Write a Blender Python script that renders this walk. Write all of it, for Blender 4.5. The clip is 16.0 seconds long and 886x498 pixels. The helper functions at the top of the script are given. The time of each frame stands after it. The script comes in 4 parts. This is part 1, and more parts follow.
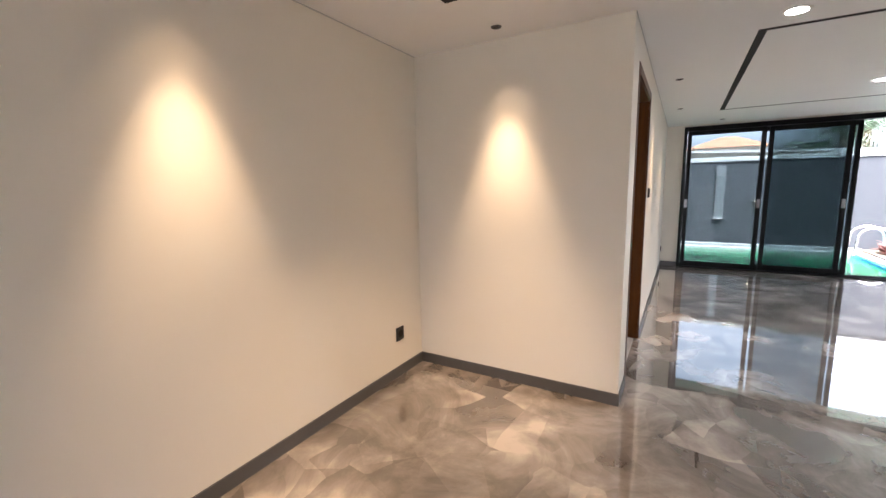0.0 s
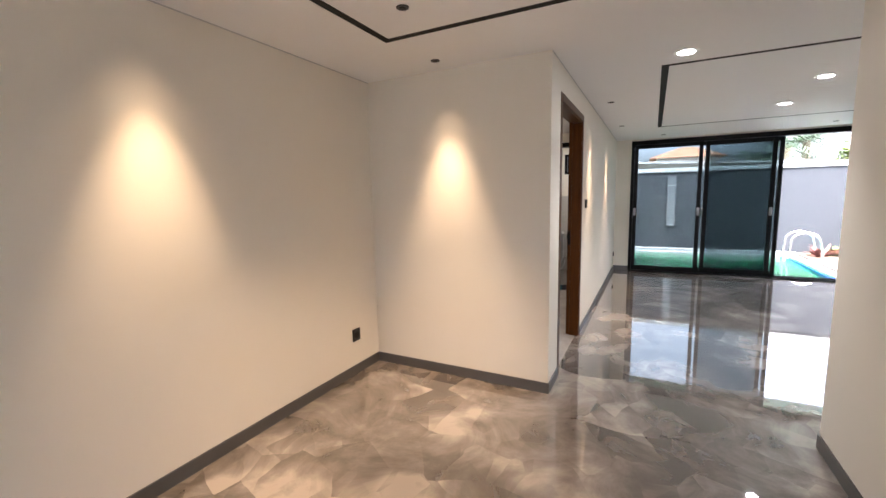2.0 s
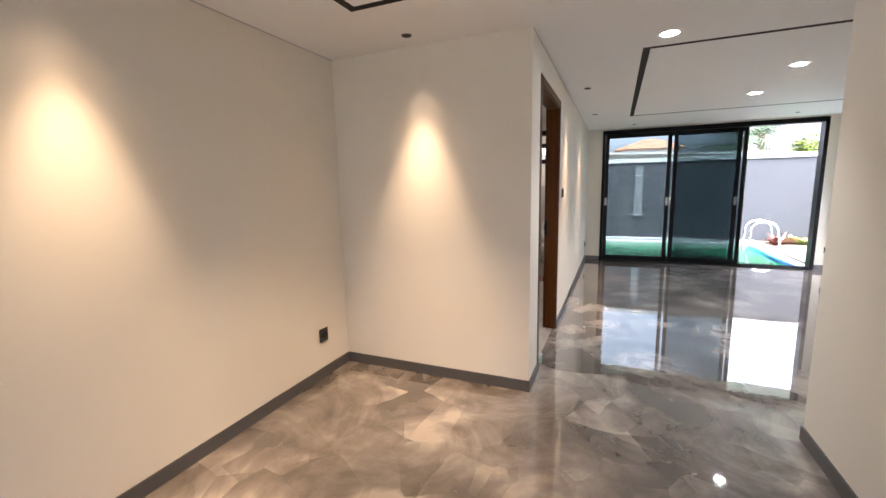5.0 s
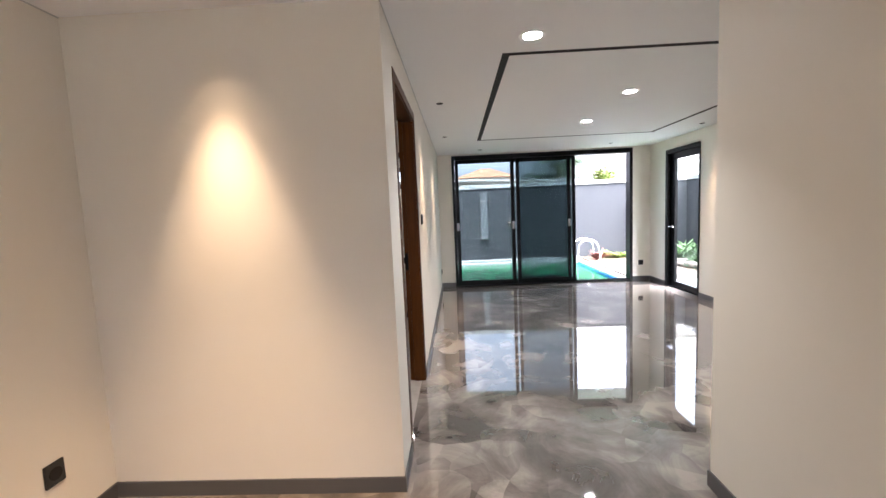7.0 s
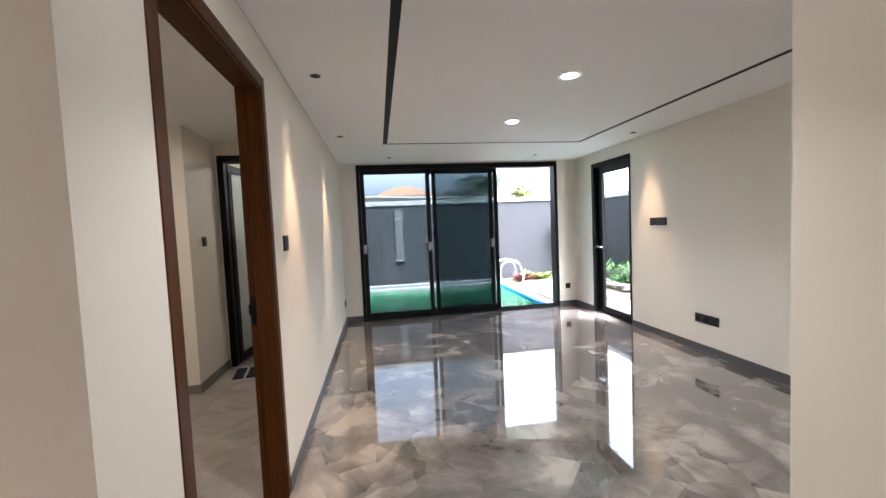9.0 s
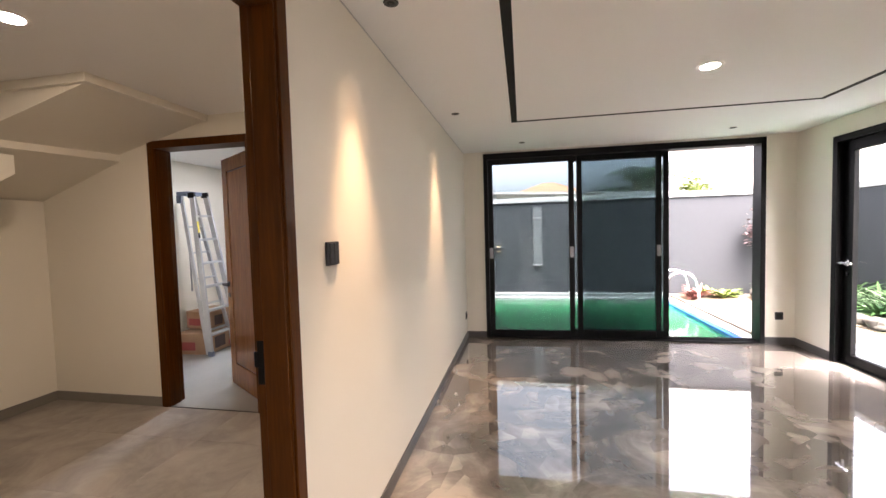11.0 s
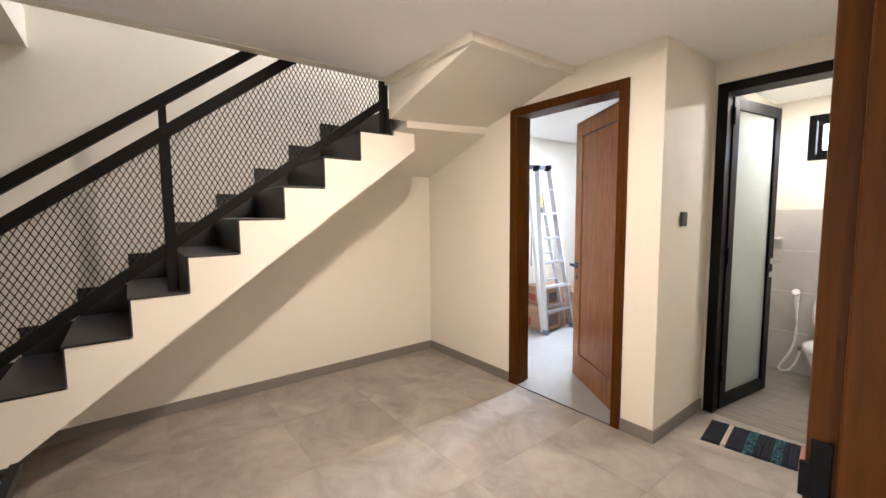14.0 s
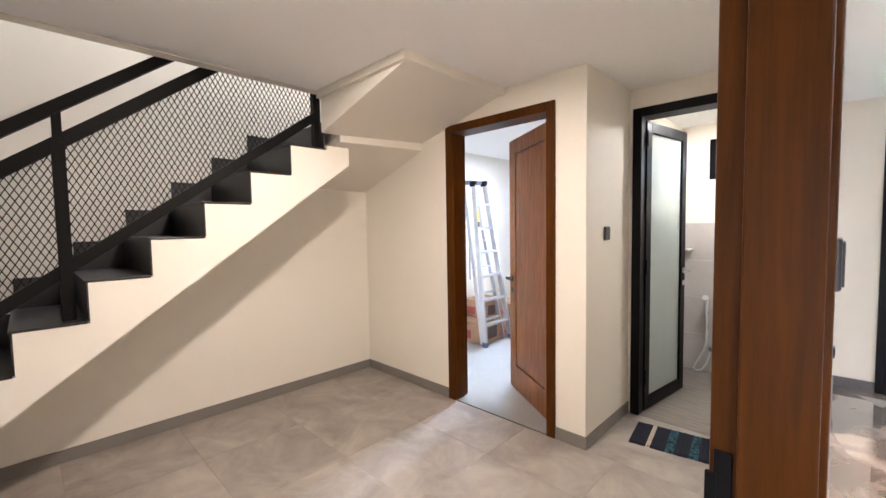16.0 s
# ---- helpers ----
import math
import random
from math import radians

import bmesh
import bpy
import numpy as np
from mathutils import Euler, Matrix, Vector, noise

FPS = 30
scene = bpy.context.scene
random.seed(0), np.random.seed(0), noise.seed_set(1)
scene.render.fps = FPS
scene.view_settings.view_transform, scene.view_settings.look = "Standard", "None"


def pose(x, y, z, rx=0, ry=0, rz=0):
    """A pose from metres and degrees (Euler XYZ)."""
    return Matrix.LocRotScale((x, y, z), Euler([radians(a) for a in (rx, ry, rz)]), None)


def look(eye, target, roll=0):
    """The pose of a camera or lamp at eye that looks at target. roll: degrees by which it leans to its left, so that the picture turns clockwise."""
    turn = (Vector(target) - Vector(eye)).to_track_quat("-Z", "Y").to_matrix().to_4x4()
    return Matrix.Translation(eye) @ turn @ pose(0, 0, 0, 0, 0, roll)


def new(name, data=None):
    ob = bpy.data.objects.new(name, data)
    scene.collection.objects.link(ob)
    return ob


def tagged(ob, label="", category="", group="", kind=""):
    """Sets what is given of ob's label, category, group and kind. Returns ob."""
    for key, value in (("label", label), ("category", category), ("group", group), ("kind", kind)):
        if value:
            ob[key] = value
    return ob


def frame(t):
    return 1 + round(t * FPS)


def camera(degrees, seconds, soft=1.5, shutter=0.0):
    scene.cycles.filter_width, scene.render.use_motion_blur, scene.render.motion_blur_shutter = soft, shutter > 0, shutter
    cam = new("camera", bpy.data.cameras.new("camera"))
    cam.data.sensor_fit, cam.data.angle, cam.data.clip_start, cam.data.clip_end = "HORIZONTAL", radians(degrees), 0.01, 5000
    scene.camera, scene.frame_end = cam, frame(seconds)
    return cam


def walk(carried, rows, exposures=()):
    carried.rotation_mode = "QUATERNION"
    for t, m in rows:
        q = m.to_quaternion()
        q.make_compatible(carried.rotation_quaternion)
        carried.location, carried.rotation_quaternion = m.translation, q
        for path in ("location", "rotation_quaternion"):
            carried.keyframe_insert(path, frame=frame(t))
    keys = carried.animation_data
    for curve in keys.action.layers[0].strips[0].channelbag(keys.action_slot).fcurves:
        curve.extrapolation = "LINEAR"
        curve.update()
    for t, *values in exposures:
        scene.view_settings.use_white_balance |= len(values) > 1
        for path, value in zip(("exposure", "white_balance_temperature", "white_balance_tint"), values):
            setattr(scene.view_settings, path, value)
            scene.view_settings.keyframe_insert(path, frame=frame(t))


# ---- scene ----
cam = camera(94.9, 16.0)
PATH = [
    (0, (0.277, 1.381, 1.368), (-0.725, 3.087, 1.077), -1.0),
    (0.5, (0.413, 1.309, 1.41), (-0.54, 3.041, 1.108), -0.3),
    (1, (0.564, 1.266, 1.394), (-0.411, 2.984, 1.079), -0.6),
    (1.5, (0.577, 1.23, 1.405), (-0.383, 2.959, 1.107), -1.0),
    (2, (0.61, 1.222, 1.405), (-0.299, 2.985, 1.149), -1.2),
    (2.5, (0.619, 1.221, 1.414), (-0.223, 3.019, 1.176), -1.3),
    (3, (0.642, 1.238, 1.399), (-0.131, 3.068, 1.169), -1.2),
    (3.5, (0.632, 1.24, 1.402), (-0.09, 3.087, 1.143), -1.0),
    (4, (0.636, 1.259, 1.393), (-0.119, 3.089, 1.107), -1.0),
    (4.2, (0.622, 1.27, 1.389), (-0.167, 3.082, 1.087), -1.1),
    (6.3, (0.336, 1.821, 1.388), (-0.177, 3.738, 1.137), -2.9),
    (6.5, (0.347, 1.908, 1.392), (-0.036, 3.857, 1.158), -2.9),
    (7, (0.309, 2.106, 1.374), (0.233, 4.096, 1.184), -2.5),
    (7.5, (0.295, 2.359, 1.339), (0.425, 4.348, 1.179), -2.2),
    (8, (0.375, 2.649, 1.364), (0.632, 4.628, 1.243), -2.5),
    (8.2, (0.396, 2.759, 1.351), (0.709, 4.731, 1.228), -2.5),
    (10.3, (0.731, 3.899, 1.388), (0.955, 5.884, 1.313), -2.4),
    (10.5, (0.734, 4.014, 1.386), (0.783, 6.012, 1.321), -2.2),
    (11, (0.706, 4.181, 1.382), (0.322, 6.141, 1.285), -1.6),
    (11.5, (0.569, 4.305, 1.373), (-0.149, 6.167, 1.242), -1.9),
    (12, (0.405, 4.421, 1.379), (-0.639, 6.121, 1.234), -2.5),
    (12.5, (0.302, 4.527, 1.37), (-1, 6.038, 1.224), -2.6),
    (13, (0.178, 4.567, 1.374), (-1.288, 5.92, 1.234), -2.0),
    (13.5, (0.044, 4.562, 1.372), (-1.505, 5.818, 1.22), -1.2),
    (14, (-0.001, 4.579, 1.362), (-1.58, 5.795, 1.186), -0.5),
    (14.5, (-0.042, 4.572, 1.358), (-1.682, 5.702, 1.174), -0.1),
    (15, (-0.054, 4.569, 1.372), (-1.733, 5.647, 1.228), 0.0),
    (15.5, (-0.05, 4.563, 1.382), (-1.672, 5.73, 1.274), -0.4),
    (16, (0.005, 4.622, 1.378), (-1.388, 6.053, 1.264), -0.9),
]
walk(cam, [(t, look(eye, target, roll)) for t, eye, target, roll in PATH], exposures=((0, 4.08, 5850, 15), (4.2, 4.06, 5900, 15), (7.0, 4.08, 5850, 15), (8.2, 3.92, 5850, 15), (10.5, 4.02, 6100, 17), (11.0, 4.12, 6700, 20), (11.5, 4.2, 7700, 23), (12, 4.33, 7700, 23), (12.5, 4.56, 7200, 21), (13, 5.0, 6500, 18), (14, 5.3, 6000, 17), (16, 5.3, 5750, 18)))

# ---- world, sun and exposure ----
world = bpy.data.worlds.new("sky")
scene.world = world
world.use_nodes = True
wn = world.node_tree
sky = wn.nodes.new("ShaderNodeTexSky")
sky.sky_type, sky.sun_disc = "NISHITA", False
sky.sun_elevation, sky.sun_rotation = radians(62), radians(150)
sky.air_density, sky.dust_density = 0.5, 8.5
sky.ozone_density = 0.2
wn.nodes["Background"].inputs["Strength"].default_value = 0.15
haze = wn.nodes.new("ShaderNodeHueSaturation")
haze.inputs["Saturation"].default_value, haze.inputs["Value"].default_value = 0.4, 1.42
wn.links.new(sky.outputs["Color"], haze.inputs["Color"])
wn.links.new(haze.outputs["Color"], wn.nodes["Background"].inputs["Color"])
sun = bpy.data.lights.new("sun", "SUN")
sun.energy, sun.angle, sun.color = 0.5, radians(10), (1.0, 0.95, 0.88)
sun_ob = new("sun", sun)
sun_ob.matrix_world = look((0, 0, 20), Vector((0, 0, 20)) - Vector((math.cos(radians(62)) * math.sin(radians(150)), math.cos(radians(62)) * math.cos(radians(150)), math.sin(radians(62)))))

WARM = (1.0, 0.66, 0.37)
SOFT = (1.0, 0.94, 0.84)


def spot(x, y, z, power, target, size=52, color=WARM):
    d = bpy.data.lights.new("spot", "SPOT")
    d.energy, d.color, d.spot_size, d.spot_blend, d.shadow_soft_size = power, color, radians(size), 1.0, 0.035
    ob = new("spot_light", d)
    ob.matrix_world = look((x, y, z), target)
    return ob


def disc(x, y, z, power, radius=0.055, color=SOFT, spread=math.pi):
    d = bpy.data.lights.new("disc", "AREA")
    d.shape, d.size, d.energy, d.color = "DISK", radius * 2, power, color
    d.spread = spread
    ob = new("disc_light", d)
    ob.matrix_world = pose(x, y, z)
    return ob


# ---- materials ----
class Nodes:
    """A Principled material with short calls for its nodes."""

    def __init__(self, name, rough=0.5, metal=0.0, color=(0.5, 0.5, 0.5), spec=0.5):
        self.m = bpy.data.materials.new(name)
        self.m.use_nodes = True
        self.t = self.m.node_tree
        self.b = self.t.nodes["Principled BSDF"]
        self.set(self.b, "Base Color", (*color, 1))
        self.set(self.b, "Roughness", rough)
        self.set(self.b, "Metallic", metal)
        self.set(self.b, "Specular IOR Level", spec)
        self.co = self.t.nodes.new("ShaderNodeTexCoord").outputs["Object"]

    def set(self, n, k, v):
        if isinstance(v, bpy.types.NodeSocket):
            self.t.links.new(v, n.inputs[k])
        else:
            n.inputs[k].default_value = v

    def add(self, kind, **kw):
        n = self.t.nodes.new("ShaderNode" + kind)
        for k, v in kw.items():
            self.set(n, k.replace("_", " "), v)
        return n

    def noise(self, scale, detail=4, rough=0.55, co=None, distort=0.0):
        return self.add("TexNoise", Vector=co or self.co, Scale=scale, Detail=detail, Roughness=rough, Distortion=distort).outputs["Fac"]

    def scaled(self, x, y, z, co=None):
        n = self.t.nodes.new("ShaderNodeMapping")
        self.set(n, "Vector", co or self.co)
        n.inputs["Scale"].default_value = (x, y, z)
        return n.outputs["Vector"]

    def ramp(self, fac, stops):
        n = self.t.nodes.new("ShaderNodeValToRGB")
        self.set(n, "Fac", fac)
        e = n.color_ramp.elements
        e[0].position, e[0].color = stops[0][0], (*stops[0][1], 1)
        e[1].position, e[1].color = stops[-1][0], (*stops[-1][1], 1)
        for p, c in stops[1:-1]:
            e.new(p).color = (*c, 1)
        return n.outputs["Color"]

    def mix(self, fac, a, b, mode="MIX"):
        n = self.t.nodes.new("ShaderNodeMix")
        n.data_type, n.blend_type = "RGBA", mode
        for k, v in ((0, fac), (6, a), (7, b)):
            if isinstance(v, bpy.types.NodeSocket):
                self.t.links.new(v, n.inputs[k])
            else:
                n.inputs[k].default_value = v if k == 0 else (*v, 1)
        return n.outputs[2]

    def range(self, v, lo, hi):
        n = self.t.nodes.new("ShaderNodeMapRange")
        self.set(n, "Value", v)
        n.inputs["To Min"].default_value, n.inputs["To Max"].default_value = lo, hi
        return n.outputs["Result"]

    def bump(self, height, strength=0.2, distance=0.002):
        n = self.add("Bump", Height=height, Strength=strength, Distance=distance)
        self.set(self.b, "Normal", n.outputs["Normal"])

    def color(self, c):
        self.set(self.b, "Base Color", c)

    def island(self):
        return self.t.nodes.new("ShaderNodeNewGeometry").outputs["Random Per Island"]

    def each(self):
        return self.t.nodes.new("ShaderNodeObjectInfo").outputs["Random"]


def paint(name, c, rough=0.55, wear=0.06):
    n = Nodes(name, rough)
    dark = tuple(v * (1 - wear) for v in c)
    n.color(n.mix(n.noise(1.3, 5), dark, c))
    n.bump(n.noise(260, 3), 0.12, 0.001)
    return n.m


def metal(name, c, rough, metallic=1.0, spec=0.5):
    n = Nodes(name, rough, metallic, c, spec)
    n.set(n.b, "Roughness", n.range(n.noise(30, 4), rough * 0.8, min(1, rough * 1.3)))
    return n.m


def plain(name, c, rough=0.5, vary=0.15, scale=8):
    n = Nodes(name, rough)
    n.color(n.mix(n.noise(scale, 5), tuple(v * (1 - vary) for v in c), tuple(min(1, v * (1 + vary)) for v in c)))
    n.bump(n.noise(scale * 20, 3), 0.15, 0.001)
    return n.m


WALL = paint("cream_wall_paint", (0.80, 0.76, 0.672))
CEIL = paint("white_ceiling_paint", (0.86, 0.855, 0.845), 0.7, 0.03)
WHITE = paint("white_gloss_paint", (0.82, 0.81, 0.79), 0.35, 0.03)
SKIRT = plain("grey_skirting_tile", (0.085, 0.083, 0.083), 0.35, 0.15, 4)
BLACK = metal("black_powder_coat", (0.004, 0.004, 0.0045), 0.4, 0.0, 0.12)
RAIL = metal("black_rail_paint", (0.005, 0.0048, 0.0048), 0.55, 0.0, 0.15)
PLASTIC = plain("black_switch_plastic", (0.014, 0.014, 0.015), 0.35, 0.1)
CHROME = metal("brushed_chrome", (0.75, 0.75, 0.76), 0.22)
DULL = metal("dull_grey_metal", (0.30, 0.30, 0.31), 0.4)
STEEL = metal("polished_steel_tube", (0.85, 0.86, 0.87), 0.15)
ALU = metal("ladder_aluminium", (0.50, 0.51, 0.53), 0.42)
SLOT = plain("black_slot_lining", (0.006, 0.006, 0.006), 0.8)
PORCELAIN = Nodes("white_porcelain", 0.12, 0, (0.74, 0.74, 0.72)).m
HOSE = plain("white_hose_plastic", (0.75, 0.75, 0.73), 0.4, 0.05)
STAIRTILE = plain("dark_stair_tile", (0.016, 0.0155, 0.0155), 0.42, 0.25, 5)
RENDER = plain("grey_rendered_masonry", (0.021, 0.0232, 0.0272), 0.9, 0.12, 1.5)
COPING = plain("pale_coping", (0.26, 0.26, 0.255), 0.8, 0.08)
DECK = plain("beige_stone_deck", (0.11, 0.092, 0.075), 0.7, 0.15, 3)
POOLBLUE = plain("blue_pool_tile", (0.02, 0.11, 0.36), 0.25, 0.2, 12)
SOIL = plain("garden_soil", (0.10, 0.075, 0.05), 0.95, 0.4, 20)
ROCK = plain("garden_rock", (0.07, 0.06, 0.05), 0.9, 0.35, 7)
TERRACE = plain("pale_terrace_tile", (0.17, 0.18, 0.19), 0.4, 0.08, 2)
ROOFTILE = plain("orange_roof_tile", (0.36, 0.17, 0.10), 0.8, 0.25, 6)
HOUSEWALL = plain("pale_house_wall", (0.45, 0.435, 0.42), 0.85, 0.06, 1)
TAPE = plain("yellow_label", (0.65, 0.55, 0.06), 0.5)
CLIPBLUE = plain("grey_blue_ladder_cap", (0.12, 0.15, 0.22), 0.5)
RED = plain("red_print", (0.24, 0.035, 0.03), 0.6)
DARKPRINT = plain("dark_print", (0.06, 0.035, 0.03), 0.7)


def foliage(name, c):
    n = Nodes(name, 0.5)
    n.color(n.mix(n.island(), tuple(v * 0.55 for v in c), tuple(v * 1.3 for v in c)))
    n.set(n.b, "Transmission Weight", 0.0)
    return n.m


PALM = foliage("palm_leaf", (0.022, 0.045, 0.016))
FERN = foliage("fern_leaf", (0.035, 0.085, 0.018))
LIME = foliage("lime_leaf", (0.13, 0.18, 0.03))
BROMEL = foliage("red_bromeliad_leaf", (0.13, 0.04, 0.03))
TREE = foliage("tree_leaf", (0.12, 0.17, 0.05))
PINK = foliage("pink_blossom", (0.2, 0.13, 0.13))
BARK = plain("bark", (0.12, 0.09, 0.065), 0.9, 0.3, 15)


def wood(name, c, rough=0.3, axis=2):
    n = Nodes(name, rough, 0, c, 0.12)
    s = [14, 14, 14]
    s[axis] = 0.9
    co = n.scaled(*s)
    grain = n.noise(2.2, 6, 0.6, co, 1.2)
    fine = n.noise(9, 4, 0.6, co)
    a, b = tuple(v * 0.55 for v in c), tuple(v * 1.35 for v in c)
    col = n.ramp(grain, [(0.3, a), (0.52, c), (0.72, b)])
    n.color(n.mix(0.35, col, n.ramp(fine, [(0.35, a), (0.7, b)])))
    n.bump(fine, 0.1, 0.0008)
    n.set(n.b, "Coat Weight", 0.02)
    n.set(n.b, "Coat Roughness", 0.2)
    return n.m


WOOD = wood("red_brown_door_wood", (0.070, 0.0215, 0.0020), 0.36)
LEAFWOOD = wood("brown_door_panel_wood", (0.23, 0.090, 0.028), 0.22)


def marble():
    """Polished stone in smoky grey-brown patches; each patch fades from one side to the other."""
    n = Nodes("polished_patchwork_marble", 0.05, spec=1.0)
    warp = n.add("TexNoise", Vector=n.co, Scale=2.3, Detail=3.0)
    bent = n.add("VectorMath")
    bent.operation = "MULTIPLY_ADD"
    n.set(bent, 0, warp.outputs["Color"])
    bent.inputs[1].default_value = (0.11, 0.11, 0.0)
    n.t.links.new(n.co, bent.inputs[2])
    co = n.scaled(1.0, 1.0, 0.0, bent.outputs["Vector"])

    def patches(sx, sy, scale, flat, fade):
        v = n.scaled(sx, sy, 0.0, co)
        cell = n.add("TexVoronoi", Vector=v, Scale=scale)
        off = n.add("VectorMath")
        off.operation = "SUBTRACT"
        n.t.links.new(v, off.inputs[0])
        n.t.links.new(cell.outputs["Position"], off.inputs[1])
        way = n.add("VectorMath")
        way.operation = "SUBTRACT"
        n.t.links.new(cell.outputs["Color"], way.inputs[0])
        way.inputs[1].default_value = (0.5, 0.5, 0.5)
        dot = n.add("VectorMath")
        dot.operation = "DOT_PRODUCT"
        n.t.links.new(off.outputs["Vector"], dot.inputs[0])
        n.t.links.new(way.outputs["Vector"], dot.inputs[1])
        red = n.add("SeparateColor", Color=cell.outputs["Color"]).outputs[2]
        a = n.add("Math")
        a.operation = "MULTIPLY"
        n.t.links.new(dot.outputs["Value"], a.inputs[0])
        a.inputs[1].default_value = fade * scale
        b = n.add("Math")
        b.operation = "MULTIPLY_ADD"
        n.t.links.new(red, b.inputs[0])
        b.inputs[1].default_value = flat
        n.t.links.new(a.outputs[0], b.inputs[2])
        return b.outputs[0]

    def plus(a, b, k=1.0):
        m = n.add("Math")
        m.operation = "MULTIPLY_ADD"
        n.t.links.new(a, m.inputs[0])
        m.inputs[1].default_value = k
        n.t.links.new(b, m.inputs[2])
        return m.outputs[0]

    shards = plus(patches(1.0, 1.45, 2.2, 0.30, 0.80), patches(1.35, 0.9, 4.6, 0.20, 0.50))
    mask = n.range(n.ramp(n.noise(1.5, 3), [(0.42, (0, 0, 0)), (0.60, (1, 1, 1))]), 0.15, 0.85)
    cut = n.add("Math")
    cut.operation = "MULTIPLY_ADD"
    n.t.links.new(shards, cut.inputs[0])
    n.t.links.new(mask, cut.inputs[1])
    cut.inputs[2].default_value = 0.0
    v = plus(n.noise(1.9, 9, 0.66, co, 0.8), cut.outputs[0], 1.25)
    col = n.ramp(v, [(0.42, (0.050, 0.043, 0.038)), (0.62, (0.105, 0.093, 0.083)), (0.80, (0.190, 0.168, 0.149)), (1.02, (0.34, 0.30, 0.265))])
    n.color(n.mix(n.range(n.noise(0.9, 2), 0.0, 0.25), col, (0.12, 0.10, 0.086)))
    n.set(n.b, "Roughness", n.range(n.noise(5, 5), 0.015, 0.045))
    n.bump(n.noise(1.6, 2), 0.02, 0.002)
    n.set(n.b, "Coat Weight", 0.9)
    n.set(n.b, "Coat Roughness", 0.03)
    return n.m


def tile(name, c, rough, vary=0.2, scale=2.4, relief=0.08, spec=0.5):
    n = Nodes(name, rough, spec=spec)
    shift = n.add("VectorMath")
    shift.operation = "MULTIPLY_ADD"
    n.t.links.new(n.each(), shift.inputs[0])
    shift.inputs[1].default_value = (37.0, 53.0, 0.0)
    n.t.links.new(n.co, shift.inputs[2])
    n.co = shift.outputs["Vector"]
    a = n.ramp(n.noise(scale, 8, 0.65, None, 0.6), [(0.32, tuple(v * (1 - vary) for v in c)), (0.7, tuple(v * (1 + vary) for v in c))])
    n.color(n.mix(n.range(n.each(), 0.0, 0.12), a, tuple(v * 0.8 for v in c)))
    n.set(n.b, "Roughness", n.range(n.noise(9, 5), rough * 0.8, rough * 1.25))
    if relief:
        n.bump(n.noise(120, 3), relief, 0.001)
    return n.m


MARBLE = marble()
HALLTILE = tile("matt_grey_floor_tile", (0.30, 0.268, 0.236), 0.40, 0.34, 3.0)
ROOMTILE = tile("glossy_white_floor_tile", (0.28, 0.28, 0.272), 0.012, 0.05, relief=0, spec=1.0)
BATHTILE = tile("grey_bath_wall_tile", (0.50, 0.48, 0.45), 0.3, 0.10)
BATHFLOOR = wood("grey_wood_look_tile", (0.24, 0.22, 0.19), 0.4, 0)
GROUT = plain("grey_grout", (0.26, 0.23, 0.20), 0.9)


def card():
    n = Nodes("brown_cardboard", 0.85)
    n.color(n.mix(n.noise(6, 6), (0.24, 0.135, 0.075), (0.36, 0.22, 0.13)))
    n.bump(n.noise(90, 2), 0.2, 0.001)
    return n.m


CARD = card()


def pane(name, tint, gloss=0.06, frost=0.0):
    m = bpy.data.materials.new(name)
    m.use_nodes = True
    t = m.node_tree
    t.nodes.remove(t.nodes["Principled BSDF"])
    out = t.nodes["Material Output"]
    clear = t.nodes.new("ShaderNodeBsdfTransparent")
    clear.inputs["Color"].default_value = (*tint, 1)
    gl = t.nodes.new("ShaderNodeBsdfGlossy")
    gl.inputs["Roughness"].default_value = 0.02
    gl.inputs["Color"].default_value = (0.9, 0.95, 0.95, 1)
    lw = t.nodes.new("ShaderNodeLayerWeight")
    pw = t.nodes.new("ShaderNodeMath")
    pw.operation = "POWER"
    t.links.new(lw.outputs["Facing"], pw.inputs[0])
    pw.inputs[1].default_value = 4.5
    fr = t.nodes.new("ShaderNodeMath")
    fr.operation = "MULTIPLY_ADD"
    t.links.new(pw.outputs[0], fr.inputs[0])
    fr.inputs[1].default_value, fr.inputs[2].default_value = 0.45, 0.004
    mix = t.nodes.new("ShaderNodeMixShader")
    t.links.new(fr.outputs[0], mix.inputs[0])
    t.links.new(clear.outputs[0], mix.inputs[1])
    t.links.new(gl.outputs[0], mix.inputs[2])
    t.links.new(mix.outputs[0], out.inputs["Surface"])
    return m


TINT = pane("grey_tinted_glass", (0.445, 0.49, 0.50))
CLEAR = pane("clear_glass", (0.90, 0.93, 0.925))
frost = Nodes("frosted_glass", 0.45, 0, (0.62, 0.70, 0.67))
frost.set(frost.b, "Transmission Weight", 0.55)
frost.bump(frost.noise(400, 2), 0.15, 0.0006)
FROST = frost.m


def water():
    n = Nodes("green_pool_water", 0.05, 0, (0.010, 0.11, 0.045))
    n.color(n.mix(n.noise(1.1, 4, 0.6, None, 1.5), (0.008, 0.085, 0.035), (0.02, 0.165, 0.07)))
    n.bump(n.noise(5, 3, 0.5, None, 1.0), 0.35, 0.02)
    return n.m


WATER = water()


def glow(name, c, strength):
    n = Nodes(name, 0.5, 0, c)
    n.set(n.b, "Emission Color", (*c, 1))
    n.set(n.b, "Emission Strength", strength)
    return n.m


LAMP = glow("lit_diffuser", (1.0, 0.95, 0.88), 12.0)
WALLGLOW = glow("lit_wall_lamp", (1.0, 0.75, 0.45), 2.5)


